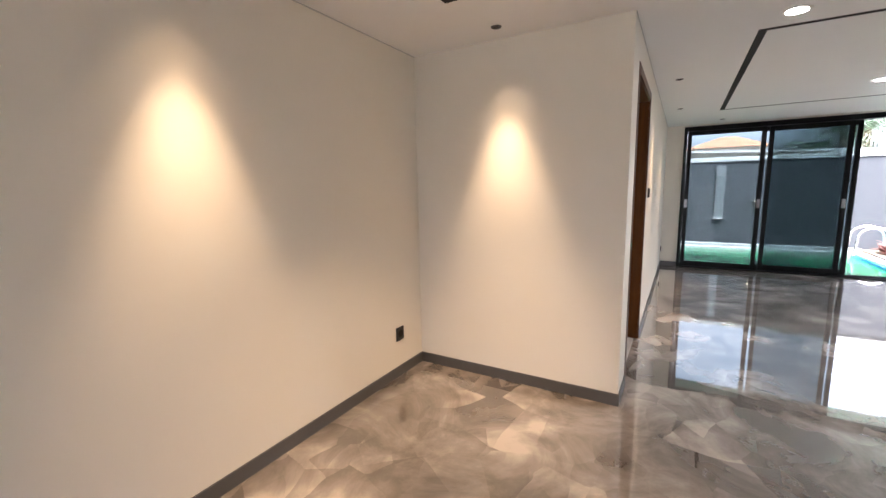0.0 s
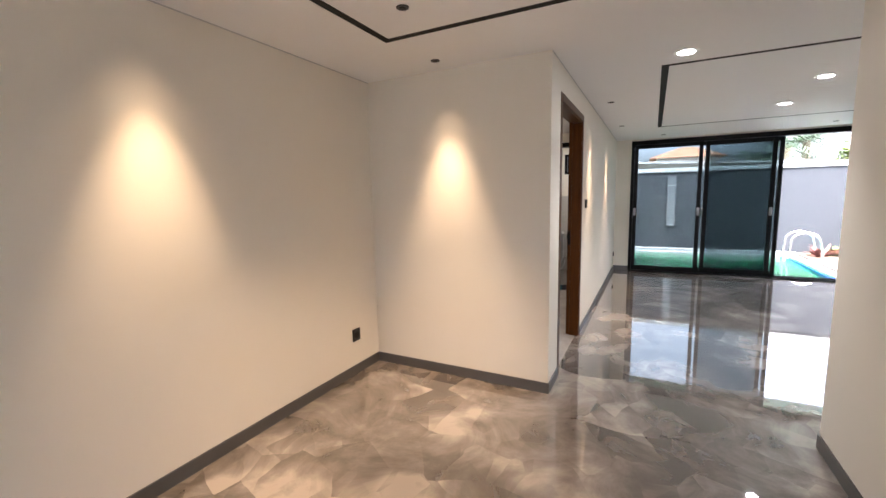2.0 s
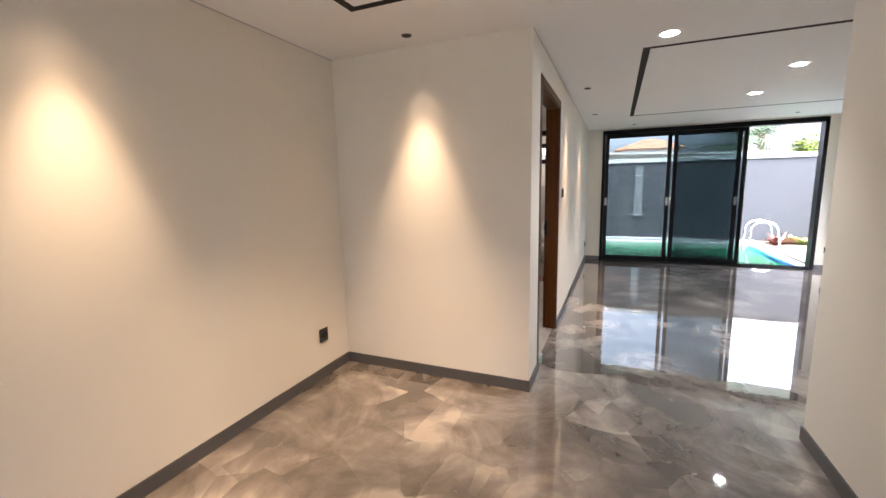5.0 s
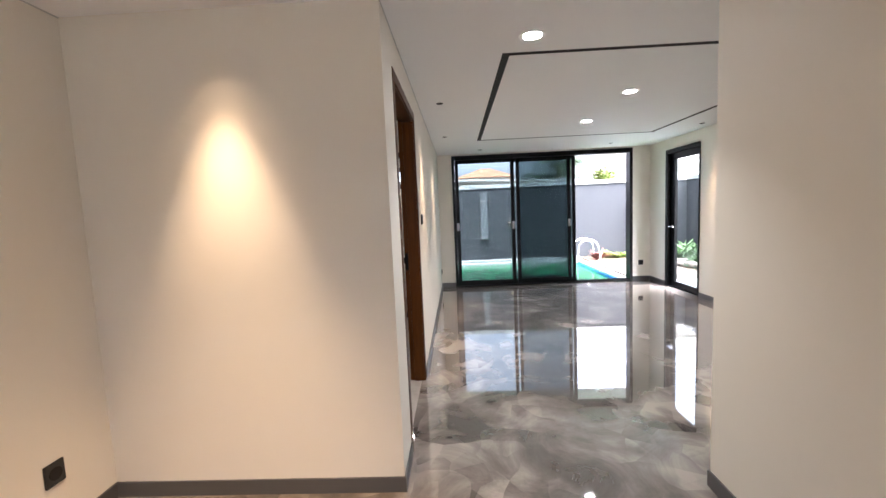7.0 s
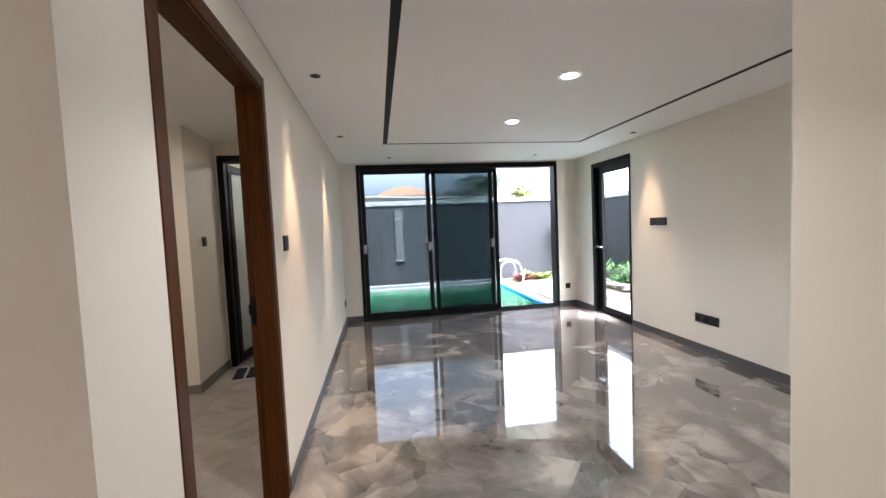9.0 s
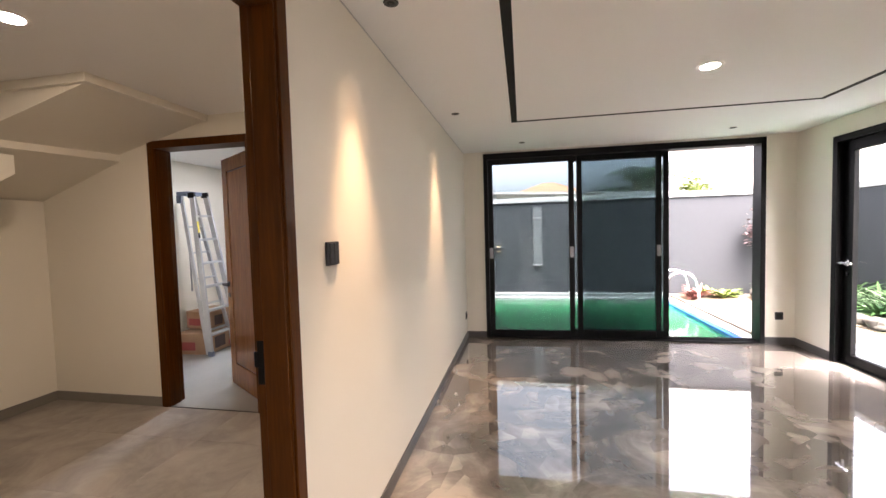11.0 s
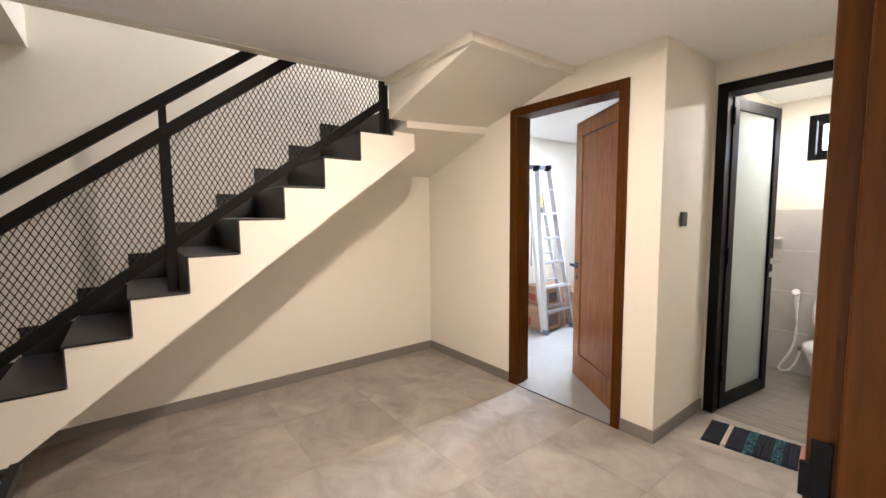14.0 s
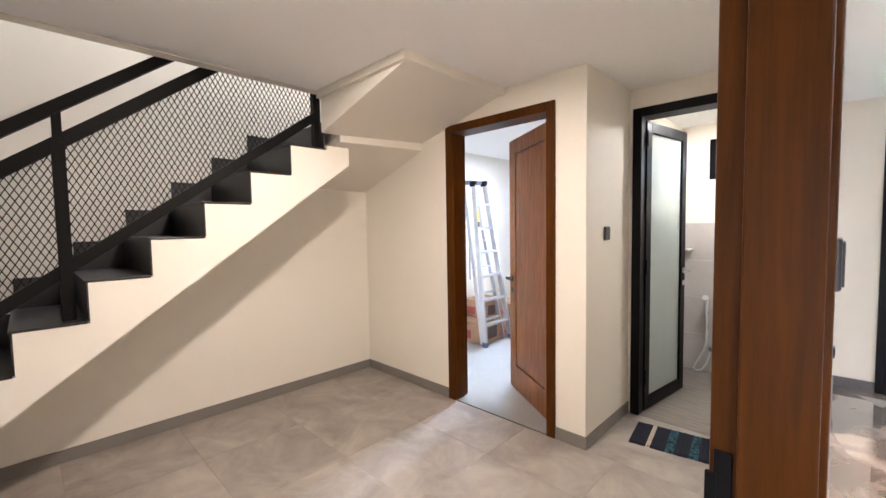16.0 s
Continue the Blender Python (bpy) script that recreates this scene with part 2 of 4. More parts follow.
# ---- mesh helpers ----
def mesh(name, bm, mat):
    me = bpy.data.meshes.new(name)
    bmesh.ops.recalc_face_normals(bm, faces=bm.faces)
    bm.to_mesh(me)
    bm.free()
    me.materials.append(mat)
    return me


def part(name, bm, material, parent, label=""):
    ob = new(name, mesh(name, bm, material))
    if parent is not None:
        ob.parent = parent
    return tagged(ob, label)


def thing(name, label, category, x=0, y=0, z=0, rz=0, group="", kind=""):
    ob = new(name)
    ob.matrix_world = pose(x, y, z, 0, 0, rz)
    return tagged(ob, label, category, group, kind)


def struct(name, bm, material, label, category=""):
    return tagged(part(name, bm, material, None), label, category or name.split("_")[0], "", "structure")


def box(bm, x0, y0, z0, x1, y1, z1, bevel=0.0):
    g = bmesh.ops.create_cube(bm, size=1.0)["verts"]
    bmesh.ops.scale(bm, vec=(x1 - x0, y1 - y0, z1 - z0), verts=g)
    bmesh.ops.translate(bm, vec=((x0 + x1) / 2, (y0 + y1) / 2, (z0 + z1) / 2), verts=g)
    if bevel:
        es = list({e for v in g for e in v.link_edges})
        bmesh.ops.bevel(bm, geom=es, offset=bevel, segments=2, affect="EDGES", profile=0.5)
    return bm


def boxes(*rows, bevel=0.0):
    bm = bmesh.new()
    for r in rows:
        box(bm, *r, bevel=bevel)
    return bm


def tube(bm, a, b, r, segs=12, r2=None):
    a, b = Vector(a), Vector(b)
    m = Matrix.Translation((a + b) / 2) @ (b - a).to_track_quat("Z", "Y").to_matrix().to_4x4()
    bmesh.ops.create_cone(bm, cap_ends=True, segments=segs, radius1=r, radius2=r if r2 is None else r2, depth=(b - a).length, matrix=m)
    return bm


def bar(bm, a, b, w, h, side=(1, 0, 0)):
    """A square bar from a to b, w wide along side and h thick across it."""
    a, b, s = Vector(a), Vector(b), Vector(side).normalized()
    u = (b - a).normalized().cross(s).normalized()
    vs = [bm.verts.new(p + s * i * w / 2 + u * j * h / 2) for p in (a, b) for i, j in ((-1, -1), (1, -1), (1, 1), (-1, 1))]
    for f in ((0, 1, 2, 3), (7, 6, 5, 4), (0, 4, 5, 1), (1, 5, 6, 2), (2, 6, 7, 3), (3, 7, 4, 0)):
        bm.faces.new([vs[i] for i in f])
    return bm


def swept(points, r, segs=10):
    """A round tube along a line of points."""
    bm = bmesh.new()
    ps = [Vector(p) for p in points]
    rings = []
    for i, p in enumerate(ps):
        d = (ps[min(i + 1, len(ps) - 1)] - ps[max(i - 1, 0)]).normalized()
        q = d.to_track_quat("Z", "Y")
        rings.append([bm.verts.new(p + q @ Vector((r * math.cos(k * math.tau / segs), r * math.sin(k * math.tau / segs), 0))) for k in range(segs)])
    for a, b in zip(rings, rings[1:]):
        for k in range(segs):
            bm.faces.new((a[k], a[(k + 1) % segs], b[(k + 1) % segs], b[k]))
    bm.faces.new(rings[0][::-1])
    bm.faces.new(rings[-1])
    return bm


def prism(profile, x0, x1, axis="x"):
    """A closed outline pulled along an axis; the outline holds the other two coordinates."""
    bm = bmesh.new()
    put = {"x": lambda p, s: (s, p[0], p[1]), "y": lambda p, s: (p[0], s, p[1]), "z": lambda p, s: (p[0], p[1], s)}[axis]
    lo, hi = [bm.verts.new(put(p, x0)) for p in profile], [bm.verts.new(put(p, x1)) for p in profile]
    bm.faces.new(lo)
    bm.faces.new(hi[::-1])
    for i in range(len(profile)):
        j = (i + 1) % len(profile)
        bm.faces.new((lo[i], hi[i], hi[j], lo[j]))
    return bm


def lathe(profile, segs=24):
    bm = bmesh.new()
    rings = [[bm.verts.new((r * math.cos(k * math.tau / segs), r * math.sin(k * math.tau / segs), z)) for k in range(segs)] for r, z in profile]
    for a, b in zip(rings, rings[1:]):
        for k in range(segs):
            bm.faces.new((a[k], a[(k + 1) % segs], b[(k + 1) % segs], b[k]))
    bm.faces.new(rings[0][::-1])
    bm.faces.new(rings[-1])
    return bm


def smooth(ob):
    for p in ob.data.polygons:
        p.use_smooth = True
    return ob

# ---- the setting ----
H = 2.32          # ceiling of the rooms
HH = 2.305        # ceiling of the hall
T = 0.12

struct("wall_west", boxes((-1.605, -1.5, 0, -1.465, 3.985, 2.5)), WALL, "cream painted wall lit by a warm spot")
struct("wall_end", boxes((-1.605, 3.985, 0, 0, 4.125, 2.5)), WALL, "cream painted end wall lit by a warm spot")
struct("wall_hall_side", boxes((-T, 4.125, 0, 0, 4.285, 2.5), (-T, 5.357, 0, 0, 9.42, 2.5), (-T, 4.285, 2.13, 0, 5.357, 2.5)), WALL, "long cream painted wall with a doorway")
struct("wall_pool_side", boxes((0, 9.28, 0, 0.245, 9.42, 2.5), (3.337, 9.28, 0, 3.781, 9.42, 2.5), (0.245, 9.28, 2.293, 3.337, 9.42, 2.5)), WALL, "cream painted wall round a wide sliding door")
struct("wall_garden_side", boxes((3.641, 3.985, 0, 3.781, 7.83, 2.5), (3.641, 8.75, 0, 3.781, 9.28, 2.5), (3.641, 7.83, 2.155, 3.781, 8.75, 2.5)), WALL, "cream painted wall with a glazed garden door")
struct("wall_east", boxes((1.47, -1.5, 0, 1.61, 3.985, 2.5)), WALL, "cream painted wall beside the passage")
struct("wall_return", boxes((1.61, 3.845, 0, 3.781, 3.985, 2.5)), WALL, "cream painted return wall")
struct("wall_back", boxes((-1.605, -1.64, 0, 0.6, -1.5, 2.5), (1.4, -1.64, 0, 1.61, -1.5, 2.5), (0.6, -1.64, 2.1, 1.4, -1.5, 2.5)), WALL, "cream painted back wall with a wide opening")
# unseen roof, added to keep the sun out of the back opening; floor below
struct("porch_roof", boxes((-3.0, -4.6, 2.5, 3.0, -1.64, 2.62)), CEIL, "unseen pale roof added to keep the sun out of the opening", "porch roof")
struct("porch_floor", boxes((-3.0, -4.6, -0.2, 3.0, -1.64, -0.01)), TERRACE, "pale porch floor", "porch")
entry_day = bpy.data.lights.new("entry_daylight", "AREA")
entry_day.shape, entry_day.size, entry_day.size_y, entry_day.energy, entry_day.color = "RECTANGLE", 0.78, 2.0, 0.06, (0.97, 0.98, 1.0)
entry_day.spread = radians(60)
new("entry_daylight", entry_day).matrix_world = look((1.0, -1.57, 1.05), (-0.3, 4, 1.0))

# hall, bathroom, side room
struct("wall_stair", boxes((-3.42, 2.76, 0, -3.28, 6.94, 4.7)), WALL, "tall cream painted wall behind the stairs")
struct("wall_stair_back", boxes((-3.28, 2.76, 0, -1.605, 2.9, 4.7)), WALL, "cream painted wall closing the stair hall")
struct("wall_side_room", boxes((-3.42, 6.94, 0, -2.197, 7.08, 4.7), (-1.265, 6.94, 0, -1.066, 7.08, 2.5), (-2.197, 6.94, 2.14, -1.265, 7.08, 2.5)), WALL, "cream painted wall with a wooden doorway")
struct("wall_pier", boxes((-1.206, 7.08, 0, -1.066, 7.63, 2.5)), WALL, "cream painted pier beside the bathroom")
struct("wall_bath_door", boxes((-1.206, 7.63, 0, -1.045, 7.77, 2.5), (-0.2, 7.63, 0, -T, 7.77, 2.5), (-1.045, 7.63, 2.165, -0.2, 7.77, 2.5)), WALL, "cream painted wall round the bathroom door")
struct("wall_bath_west", boxes((-1.206, 7.77, 0, -1.066, 9.09, 2.6)), WALL, "cream painted bathroom wall")
struct("wall_bath_back", boxes((-1.066, 8.95, 0, -0.842, 9.09, 2.6), (-0.842, 8.95, 0, -0.242, 9.09, 1.757), (-0.242, 8.95, 0, -T, 9.09, 2.6), (-0.842, 8.95, 2.11, -0.242, 9.09, 2.6)), WALL, "cream painted bathroom wall with a small window")
struct("wall_bath_east", boxes((-T, 9.42, 0, 0, 9.46, 2.6)), WALL, "cream painted corner wall")
struct("wall_room_west", boxes((-3.59, 7.08, 0, -3.45, 10.2, 2.6)), WALL, "cream painted wall in the side room")
struct("wall_room_back", boxes((-3.45, 10.06, 0, -2.9, 10.2, 2.6), (-2.4, 10.06, 0, -1.206, 10.2, 2.6), (-2.9, 10.06, 0, -2.4, 10.2, 0.9), (-2.9, 10.06, 2.0, -2.4, 10.2, 2.6)), WALL, "cream painted far wall of the side room")
room_day = bpy.data.lights.new("room_daylight", "AREA")
room_day.shape, room_day.size, room_day.size_y, room_day.energy, room_day.color = "RECTANGLE", 0.48, 1.08, 3.4, (0.80, 0.91, 1.0)
room_day.spread = radians(60)
new("room_daylight", room_day).matrix_world = look((-2.65, 10.1, 1.45), (-1.75, 6.2, 0))
struct("wall_room_east", boxes((-1.206, 9.09, 0, -1.066, 10.2, 2.6)), WALL, "cream painted wall corner of the side room")

floor = tagged(new("floor", mesh("floor", boxes((-1.605, -1.64, -0.2, 1.61, 4.0, 0.0), (-0.03, 4.0, -0.2, 3.641, 9.28, 0.0), (1.61, 3.845, -0.2, 3.781, 4.0, 0.0), (0.245, 9.28, -0.2, 3.337, 9.42, 0.0), (3.641, 7.83, -0.2, 3.781, 8.75, 0)), MARBLE)), "polished grey-brown patchwork marble floor", "floor", "", "structure")
hall_floor = struct("floor_hall", boxes((-3.42, 2.76, -0.2, -1.605, 4.0, -0.0015), (-3.42, 4.0, -0.2, -0.03, 6.94, -0.0015), (-1.066, 6.94, -0.2, -T, 7.63, -0.0015)), GROUT, "matt grey tiled hall floor", "floor")
struct("floor_side_room", boxes((-3.59, 6.94, -0.2, -1.066, 10.2, 0.002)), ROOMTILE, "glossy white tiled floor of the side room", "floor")
struct("floor_bathroom", boxes((-1.066, 7.63, -0.2, -T, 9.09, -0.006)), GROUT, "grey wood-look bathroom floor", "floor")

# ceilings with their black shadow slots
def slotted(name, x0, y0, x1, y1, sx0, sy0, sx1, sy1, w=0.05, label=""):
    rows = [(x0, y0, H, x1, sy0, H + 0.06), (x0, sy1, H, x1, y1, H + 0.06), (x0, sy0, H, sx0, sy1, H + 0.06), (sx1, sy0, H, x1, sy1, H + 0.06),
            (sx0 + w, sy0 + w, H, sx1 - w, sy1 - w, H + 0.06)]
    e = 0.0008
    c = struct(name, boxes(*rows), CEIL, label, "ceiling")
    struct(name + "_slot_lining", boxes((sx0 + e, sy0 + e, H + 0.0006, sx1 - e, sy0 + w - e, H + 0.05), (sx0 + e, sy1 - w + e, H + 0.0006, sx1 - e, sy1 - e, H + 0.05), (sx0 + e, sy0 + w, H + 0.0006, sx0 + w - e, sy1 - w, H + 0.05), (sx1 - w + e, sy0 + w, H + 0.0006, sx1 - e, sy1 - w, H + 0.05)), SLOT, "black lining of the ceiling slot", "ceiling slot")
    return c


slotted("ceiling_living", 0.0, 3.985, 3.641, 9.28, 0.628, 4.728, 3.05, 7.945, label="white ceiling with a black rectangular slot")
slotted("ceiling_entry", -1.465, -1.5, 1.47, 3.985, -0.846, 0.9, 0.846, 3.36, label="white ceiling with a black rectangular slot")
struct("roof_slab", boxes((-1.606, -1.64, 2.5, 3.781, 9.42, 2.62), (-T, 9.42, 2.5, 0, 9.46, 2.62)), CEIL, "concrete slab over the rooms", "slab")
# no recess here: the strip's grey stands in for the gap's shade
struct("trim_shadow_gap", boxes((0.0, 4.0, H - 0.006, 0.003, 9.28, H - 0.0), (-1.465, -1.4, H - 0.006, -1.462, 3.985, H)), plain("shadow_gap_grey", (0.5, 0.49, 0.48), 0.6), "thin grey strip drawn for the shadow gap under the ceiling", "trim")
struct("ceiling_hall", boxes((-2.55, 2.9, HH, -1.605, 4.125, HH + 0.19), (-2.55, 4.125, HH, -T, 6.08, HH + 0.19), (-1.66, 6.08, HH, -T, 6.94, HH + 0.2), (-3.28, 2.9, HH, -2.55, 4.09, HH + 0.2), (-1.066, 6.94, HH, -T, 7.63, HH + 0.2)), CEIL, "flat white hall ceiling", "ceiling")
struct("trim_stairwell", boxes((-2.628, 4.19, HH - 0.004, -2.55, 6.08, HH + 0.2), (-3.28, 4.09, HH - 0.004, -2.55, 4.19, HH + 0.2)), WALL, "cream edge of the stairwell opening", "trim")
struct("ceiling_side_room", boxes((-3.59, 7.08, 2.31, -1.066, 10.2, 2.5)), CEIL, "white ceiling of the side room", "ceiling")
struct("ceiling_bathroom", boxes((-1.066, 7.77, 2.25, -T, 8.95, 2.5)), CEIL, "white bathroom ceiling", "ceiling")
struct("ceiling_stairwell", boxes((-3.42, 2.76, 4.7, -1.4, 7.08, 4.8)), CEIL, "white ceiling high above the stairs", "ceiling")
struct("wall_upper", boxes((-2.5, 2.9, 2.506, -2.36, 6.08, 4.7), (-2.36, 5.94, 2.506, -1.4, 6.08, 4.7), (-1.54, 6.08, 2.506, -1.4, 6.94, 4.7)), WALL, "cream painted wall of the upper floor", "wall")
struct("wall_upper_back", boxes((-2.197, 6.94, 2.5, -1.4, 7.08, 4.7)), WALL, "cream painted wall above the side room door", "wall")

# skirting
S, SH = 0.008, 0.078
struct("baseboard_entry", boxes((-1.465, -1.5, 0, -1.465 + S, 3.985, SH), (-1.465 + S, 3.985 - S, 0, 0.0, 3.985, SH), (1.47 - S, -1.5, 0, 1.47, 3.985, SH), (1.462, 3.985, 0, 1.61, 3.993, SH)), SKIRT, "dark grey tile skirting", "skirting")
struct("baseboard_living", boxes((0, 3.977, 0, S, 4.285, SH), (0, 5.357, 0, S, 9.28, SH), (S, 9.28 - S, 0, 0.245, 9.28, SH), (3.337, 9.28 - S, 0, 3.641 - S, 9.28, SH), (3.641 - S, 8.75, 0, 3.641, 9.28, SH), (3.641 - S, 3.985, 0, 3.641, 7.83, SH)), SKIRT, "dark grey tile skirting", "skirting")
HALLSKIRT = plain("grey_hall_skirting", (0.20, 0.185, 0.165), 0.45, 0.12, 4)
struct("baseboard_hall", boxes((-3.28, 3.9, 0, -3.28 + S, 6.94, SH), (-3.28 + S, 6.94 - S, 0, -2.197, 6.94, SH), (-1.265, 6.94 - S, 0, -1.066 + S, 6.94, SH), (-1.066, 6.94, 0, -1.066 + S, 7.63, SH), (-T - S, 5.357, 0, -T, 7.63, SH)), HALLSKIRT, "grey tile skirting in the hall", "skirting")
struct("baseboard_side_room", boxes((-3.45, 7.08, 0.002, -3.44, 10.06, 0.08), (-3.44, 10.05, 0.002, -1.21, 10.06, 0.08)), plain("brown_skirting", (0.16, 0.10, 0.06), 0.5), "brown skirting in the side room", "skirting")


# ---- doors ----
def lever(parent, x, y, z, toward, out, mat, label):
    """A lever handle on a plate; toward: +1 or -1 along x, out: along y."""
    bm = boxes((x - 0.022, min(y, y + out * 0.008), z - 0.022, x + 0.022, max(y, y + out * 0.008), z + 0.022), bevel=0.003)
    tube(bm, (x, y, z), (x, y + out * 0.05, z), 0.009)
    bar(bm, (x - toward * 0.009, y + out * 0.05, z), (x + toward * 0.12, y + out * 0.05, z), 0.014, 0.02, (0, 1, 0))
    p = part("door_handle", bm, mat, parent, label)
    part("keyhole_plate", boxes((x - 0.02, min(y, y + out * 0.007), z - 0.12, x + 0.02, max(y, y + out * 0.007), z - 0.08), bevel=0.003), mat, parent)
    return p


def wooden_leaf(name, hx, hy, rz, w, h, mat, groove, label, hinge_right):
    """A door leaf with a raised panel, hinged at the origin, running along local x."""
    d = thing(name, label, "door", hx, hy, 0.006, rz, kind="structure")
    t, m = 0.038, 0.115
    part("stile", boxes((0, 0, 0, m, t, h), bevel=0.002), mat, d)
    part("stile", boxes((w - m, 0, 0, w, t, h), bevel=0.002), mat, d)
    part("rail", boxes((m, 0, h - m, w - m, t, h), bevel=0.002), mat, d)
    part("rail", boxes((m, 0, 0, w - m, t, 0.2), bevel=0.002), mat, d)
    part("panel", boxes((m + 0.008, 0.006, 0.208, w - m - 0.008, t - 0.006, h - m - 0.008), bevel=0.004), mat, d)
    part("panel_groove", boxes((m, 0.013, 0.2, w - m, t - 0.013, h - m)), groove, d)
    for s, y in ((-1, 0), (1, t)):
        lever(d, w - 0.055, y, 0.93, -1, s, BLACK, "black lever handle")
    return d


def casing(name, label, rows, mat):
    d = thing(name, label, "door frame", kind="structure")
    for n, r in rows:
        part(n, boxes(r, bevel=0.003), mat, d)
    return d


# doorway from the living room into the hall
d1 = casing("door_1", "red-brown wooden door frame, doorway standing open", [
    ("jamb", (-0.122, 4.285, 0, 0.004, 4.345, 2.13)), ("jamb", (-0.122, 5.305, 0, 0.004, 5.357, 2.13)), ("head", (-0.122, 4.345, 2.07, 0.004, 5.305, 2.13)),
    ("door_stop", (-0.088, 5.293, 0, -0.004, 5.305, 2.07)), ("door_stop", (-0.088, 4.345, 0, -0.004, 4.357, 2.07)), ("door_stop", (-0.088, 4.357, 2.058, -0.004, 5.293, 2.07))], WOOD)
strike = boxes((-0.116, 5.3005, 0.91, -0.093, 5.305, 1.05), bevel=0.002)
box(strike, -0.1265, 5.2985, 0.965, -0.112, 5.306, 1.015, 0.002)
part("strike_plate", strike, BLACK, d1, "black metal strike plate")
wooden_leaf("door_2", -0.15, 4.352, 180, 0.86, 2.055, WHITE, WHITE, "white painted panel door standing wide open", True)
# doorway into the side room
d3 = casing("door_3", "red-brown wooden door frame of the side room", [
    ("jamb", (-2.197, 6.925, 0.0, -2.137, 7.09, 2.14)), ("jamb", (-1.325, 6.925, 0.0, -1.265, 7.09, 2.14)), ("head", (-2.137, 6.925, 2.08, -1.325, 7.09, 2.14)),
    ("door_stop", (-2.137, 6.93, 0.0, -2.122, 7.04, 2.08))], WOOD)
part("threshold", boxes((-2.137, 6.932, -0.01, -1.325, 6.942, 0.006)), SKIRT, d3)
wooden_leaf("door_4", -1.33, 7.09, 146.4, 0.765, 2.06, LEAFWOOD, plain("dark_panel_groove", (0.05, 0.02, 0.01), 0.5), "brown wooden panel door standing half open", True)


# bathroom door: black aluminium with a frosted pane
d5 = casing("door_5", "black aluminium bathroom door frame", [
    ("jamb", (-1.045, 7.615, 0, -0.985, 7.78, 2.165)), ("jamb", (-0.26, 7.615, 0, -0.2, 7.78, 2.165)), ("head", (-0.985, 7.615, 2.105, -0.26, 7.78, 2.165))], BLACK)
d6 = thing("door_6", "black aluminium bathroom door with frosted glass, open", "door", -0.975, 7.70, 0.01, 82, kind="structure")
bw, bh = 0.66, 2.08
for n, r in (("stile", (0, 0, 0, 0.075, 0.04, bh)), ("stile", (bw - 0.075, 0, 0, bw, 0.04, bh)), ("rail", (0.075, 0, bh - 0.075, bw - 0.075, 0.04, bh)), ("rail", (0.075, 0, 0, bw - 0.075, 0.04, 0.09))):
    part(n, boxes(r, bevel=0.003), BLACK, d6)
part("pane", boxes((0.07, 0.016, 0.085, bw - 0.07, 0.024, bh - 0.07)), FROST, d6, "frosted greenish glass pane")
for s, y in ((-1, 0), (1, 0.04)):
    lever(d6, bw - 0.035, y, 0.98, -1, s, CHROME, "chrome lever handle")
for z in (0.2, 1.0, 1.9):
    part("hinge", tube(bmesh.new(), (-0.004, -0.006, z), (-0.004, -0.006, z + 0.11), 0.008), BLACK, d6)

# glazed garden door
d7 = casing("door_7", "black aluminium garden door frame", [
    ("jamb", (3.63, 8.69, 0, 3.785, 8.75, 2.155)), ("jamb", (3.63, 7.83, 0, 3.785, 7.86, 2.155)), ("head", (3.63, 7.86, 2.095, 3.785, 8.69, 2.155)), ("sill", (3.66, 7.86, 0, 3.785, 8.69, 0.016))], BLACK)
d8 = thing("door_8", "closed black framed glass garden door with steel lever", "door", kind="structure")
for n, r in (("stile", (3.69, 8.575, 0.02, 3.735, 8.688, 2.093)), ("stile", (3.69, 7.862, 0.02, 3.735, 7.90, 2.093)), ("rail", (3.69, 7.90, 2.0, 3.735, 8.575, 2.093)), ("rail", (3.69, 7.90, 0.02, 3.735, 8.575, 0.10))):
    part(n, boxes(r, bevel=0.003), BLACK, d8)
gp = part("pane", boxes((3.708, 7.89, 0.09, 3.716, 8.585, 2.01)), CLEAR, d8, "clear glass pane")
gp.visible_shadow = False
hb = boxes((3.68, 8.61, 0.93, 3.69, 8.65, 0.99), bevel=0.003)
tube(hb, (3.69, 8.63, 0.965), (3.63, 8.63, 0.965), 0.009)
bar(hb, (3.63, 8.64, 0.965), (3.63, 8.50, 0.965), 0.014, 0.02, (1, 0, 0))
part("door_handle", hb, CHROME, d8, "steel lever handle")
part("lock_cylinder", tube(bmesh.new(), (3.692, 8.63, 0.86), (3.675, 8.63, 0.86), 0.018, 16), BLACK, d8)

# sliding door: outer frame, three sashes, the third slid behind the second
w1 = casing("window_1", "wide black aluminium sliding door, one third open", [
    ("side_frame", (0.245, 9.255, 0, 0.295, 9.425, 2.293)), ("side_frame", (3.287, 9.255, 0, 3.337, 9.425, 2.293)), ("head_frame", (0.295, 9.255, 2.22, 3.287, 9.425, 2.293)), ("track", (0.295, 9.255, 0, 3.287, 9.425, 0.02))], BLACK)
for y in (9.29, 9.34, 9.39):
    part("track_rib", boxes((0.295, y - 0.004, 0.02, 3.287, y + 0.004, 0.032)), BLACK, w1)


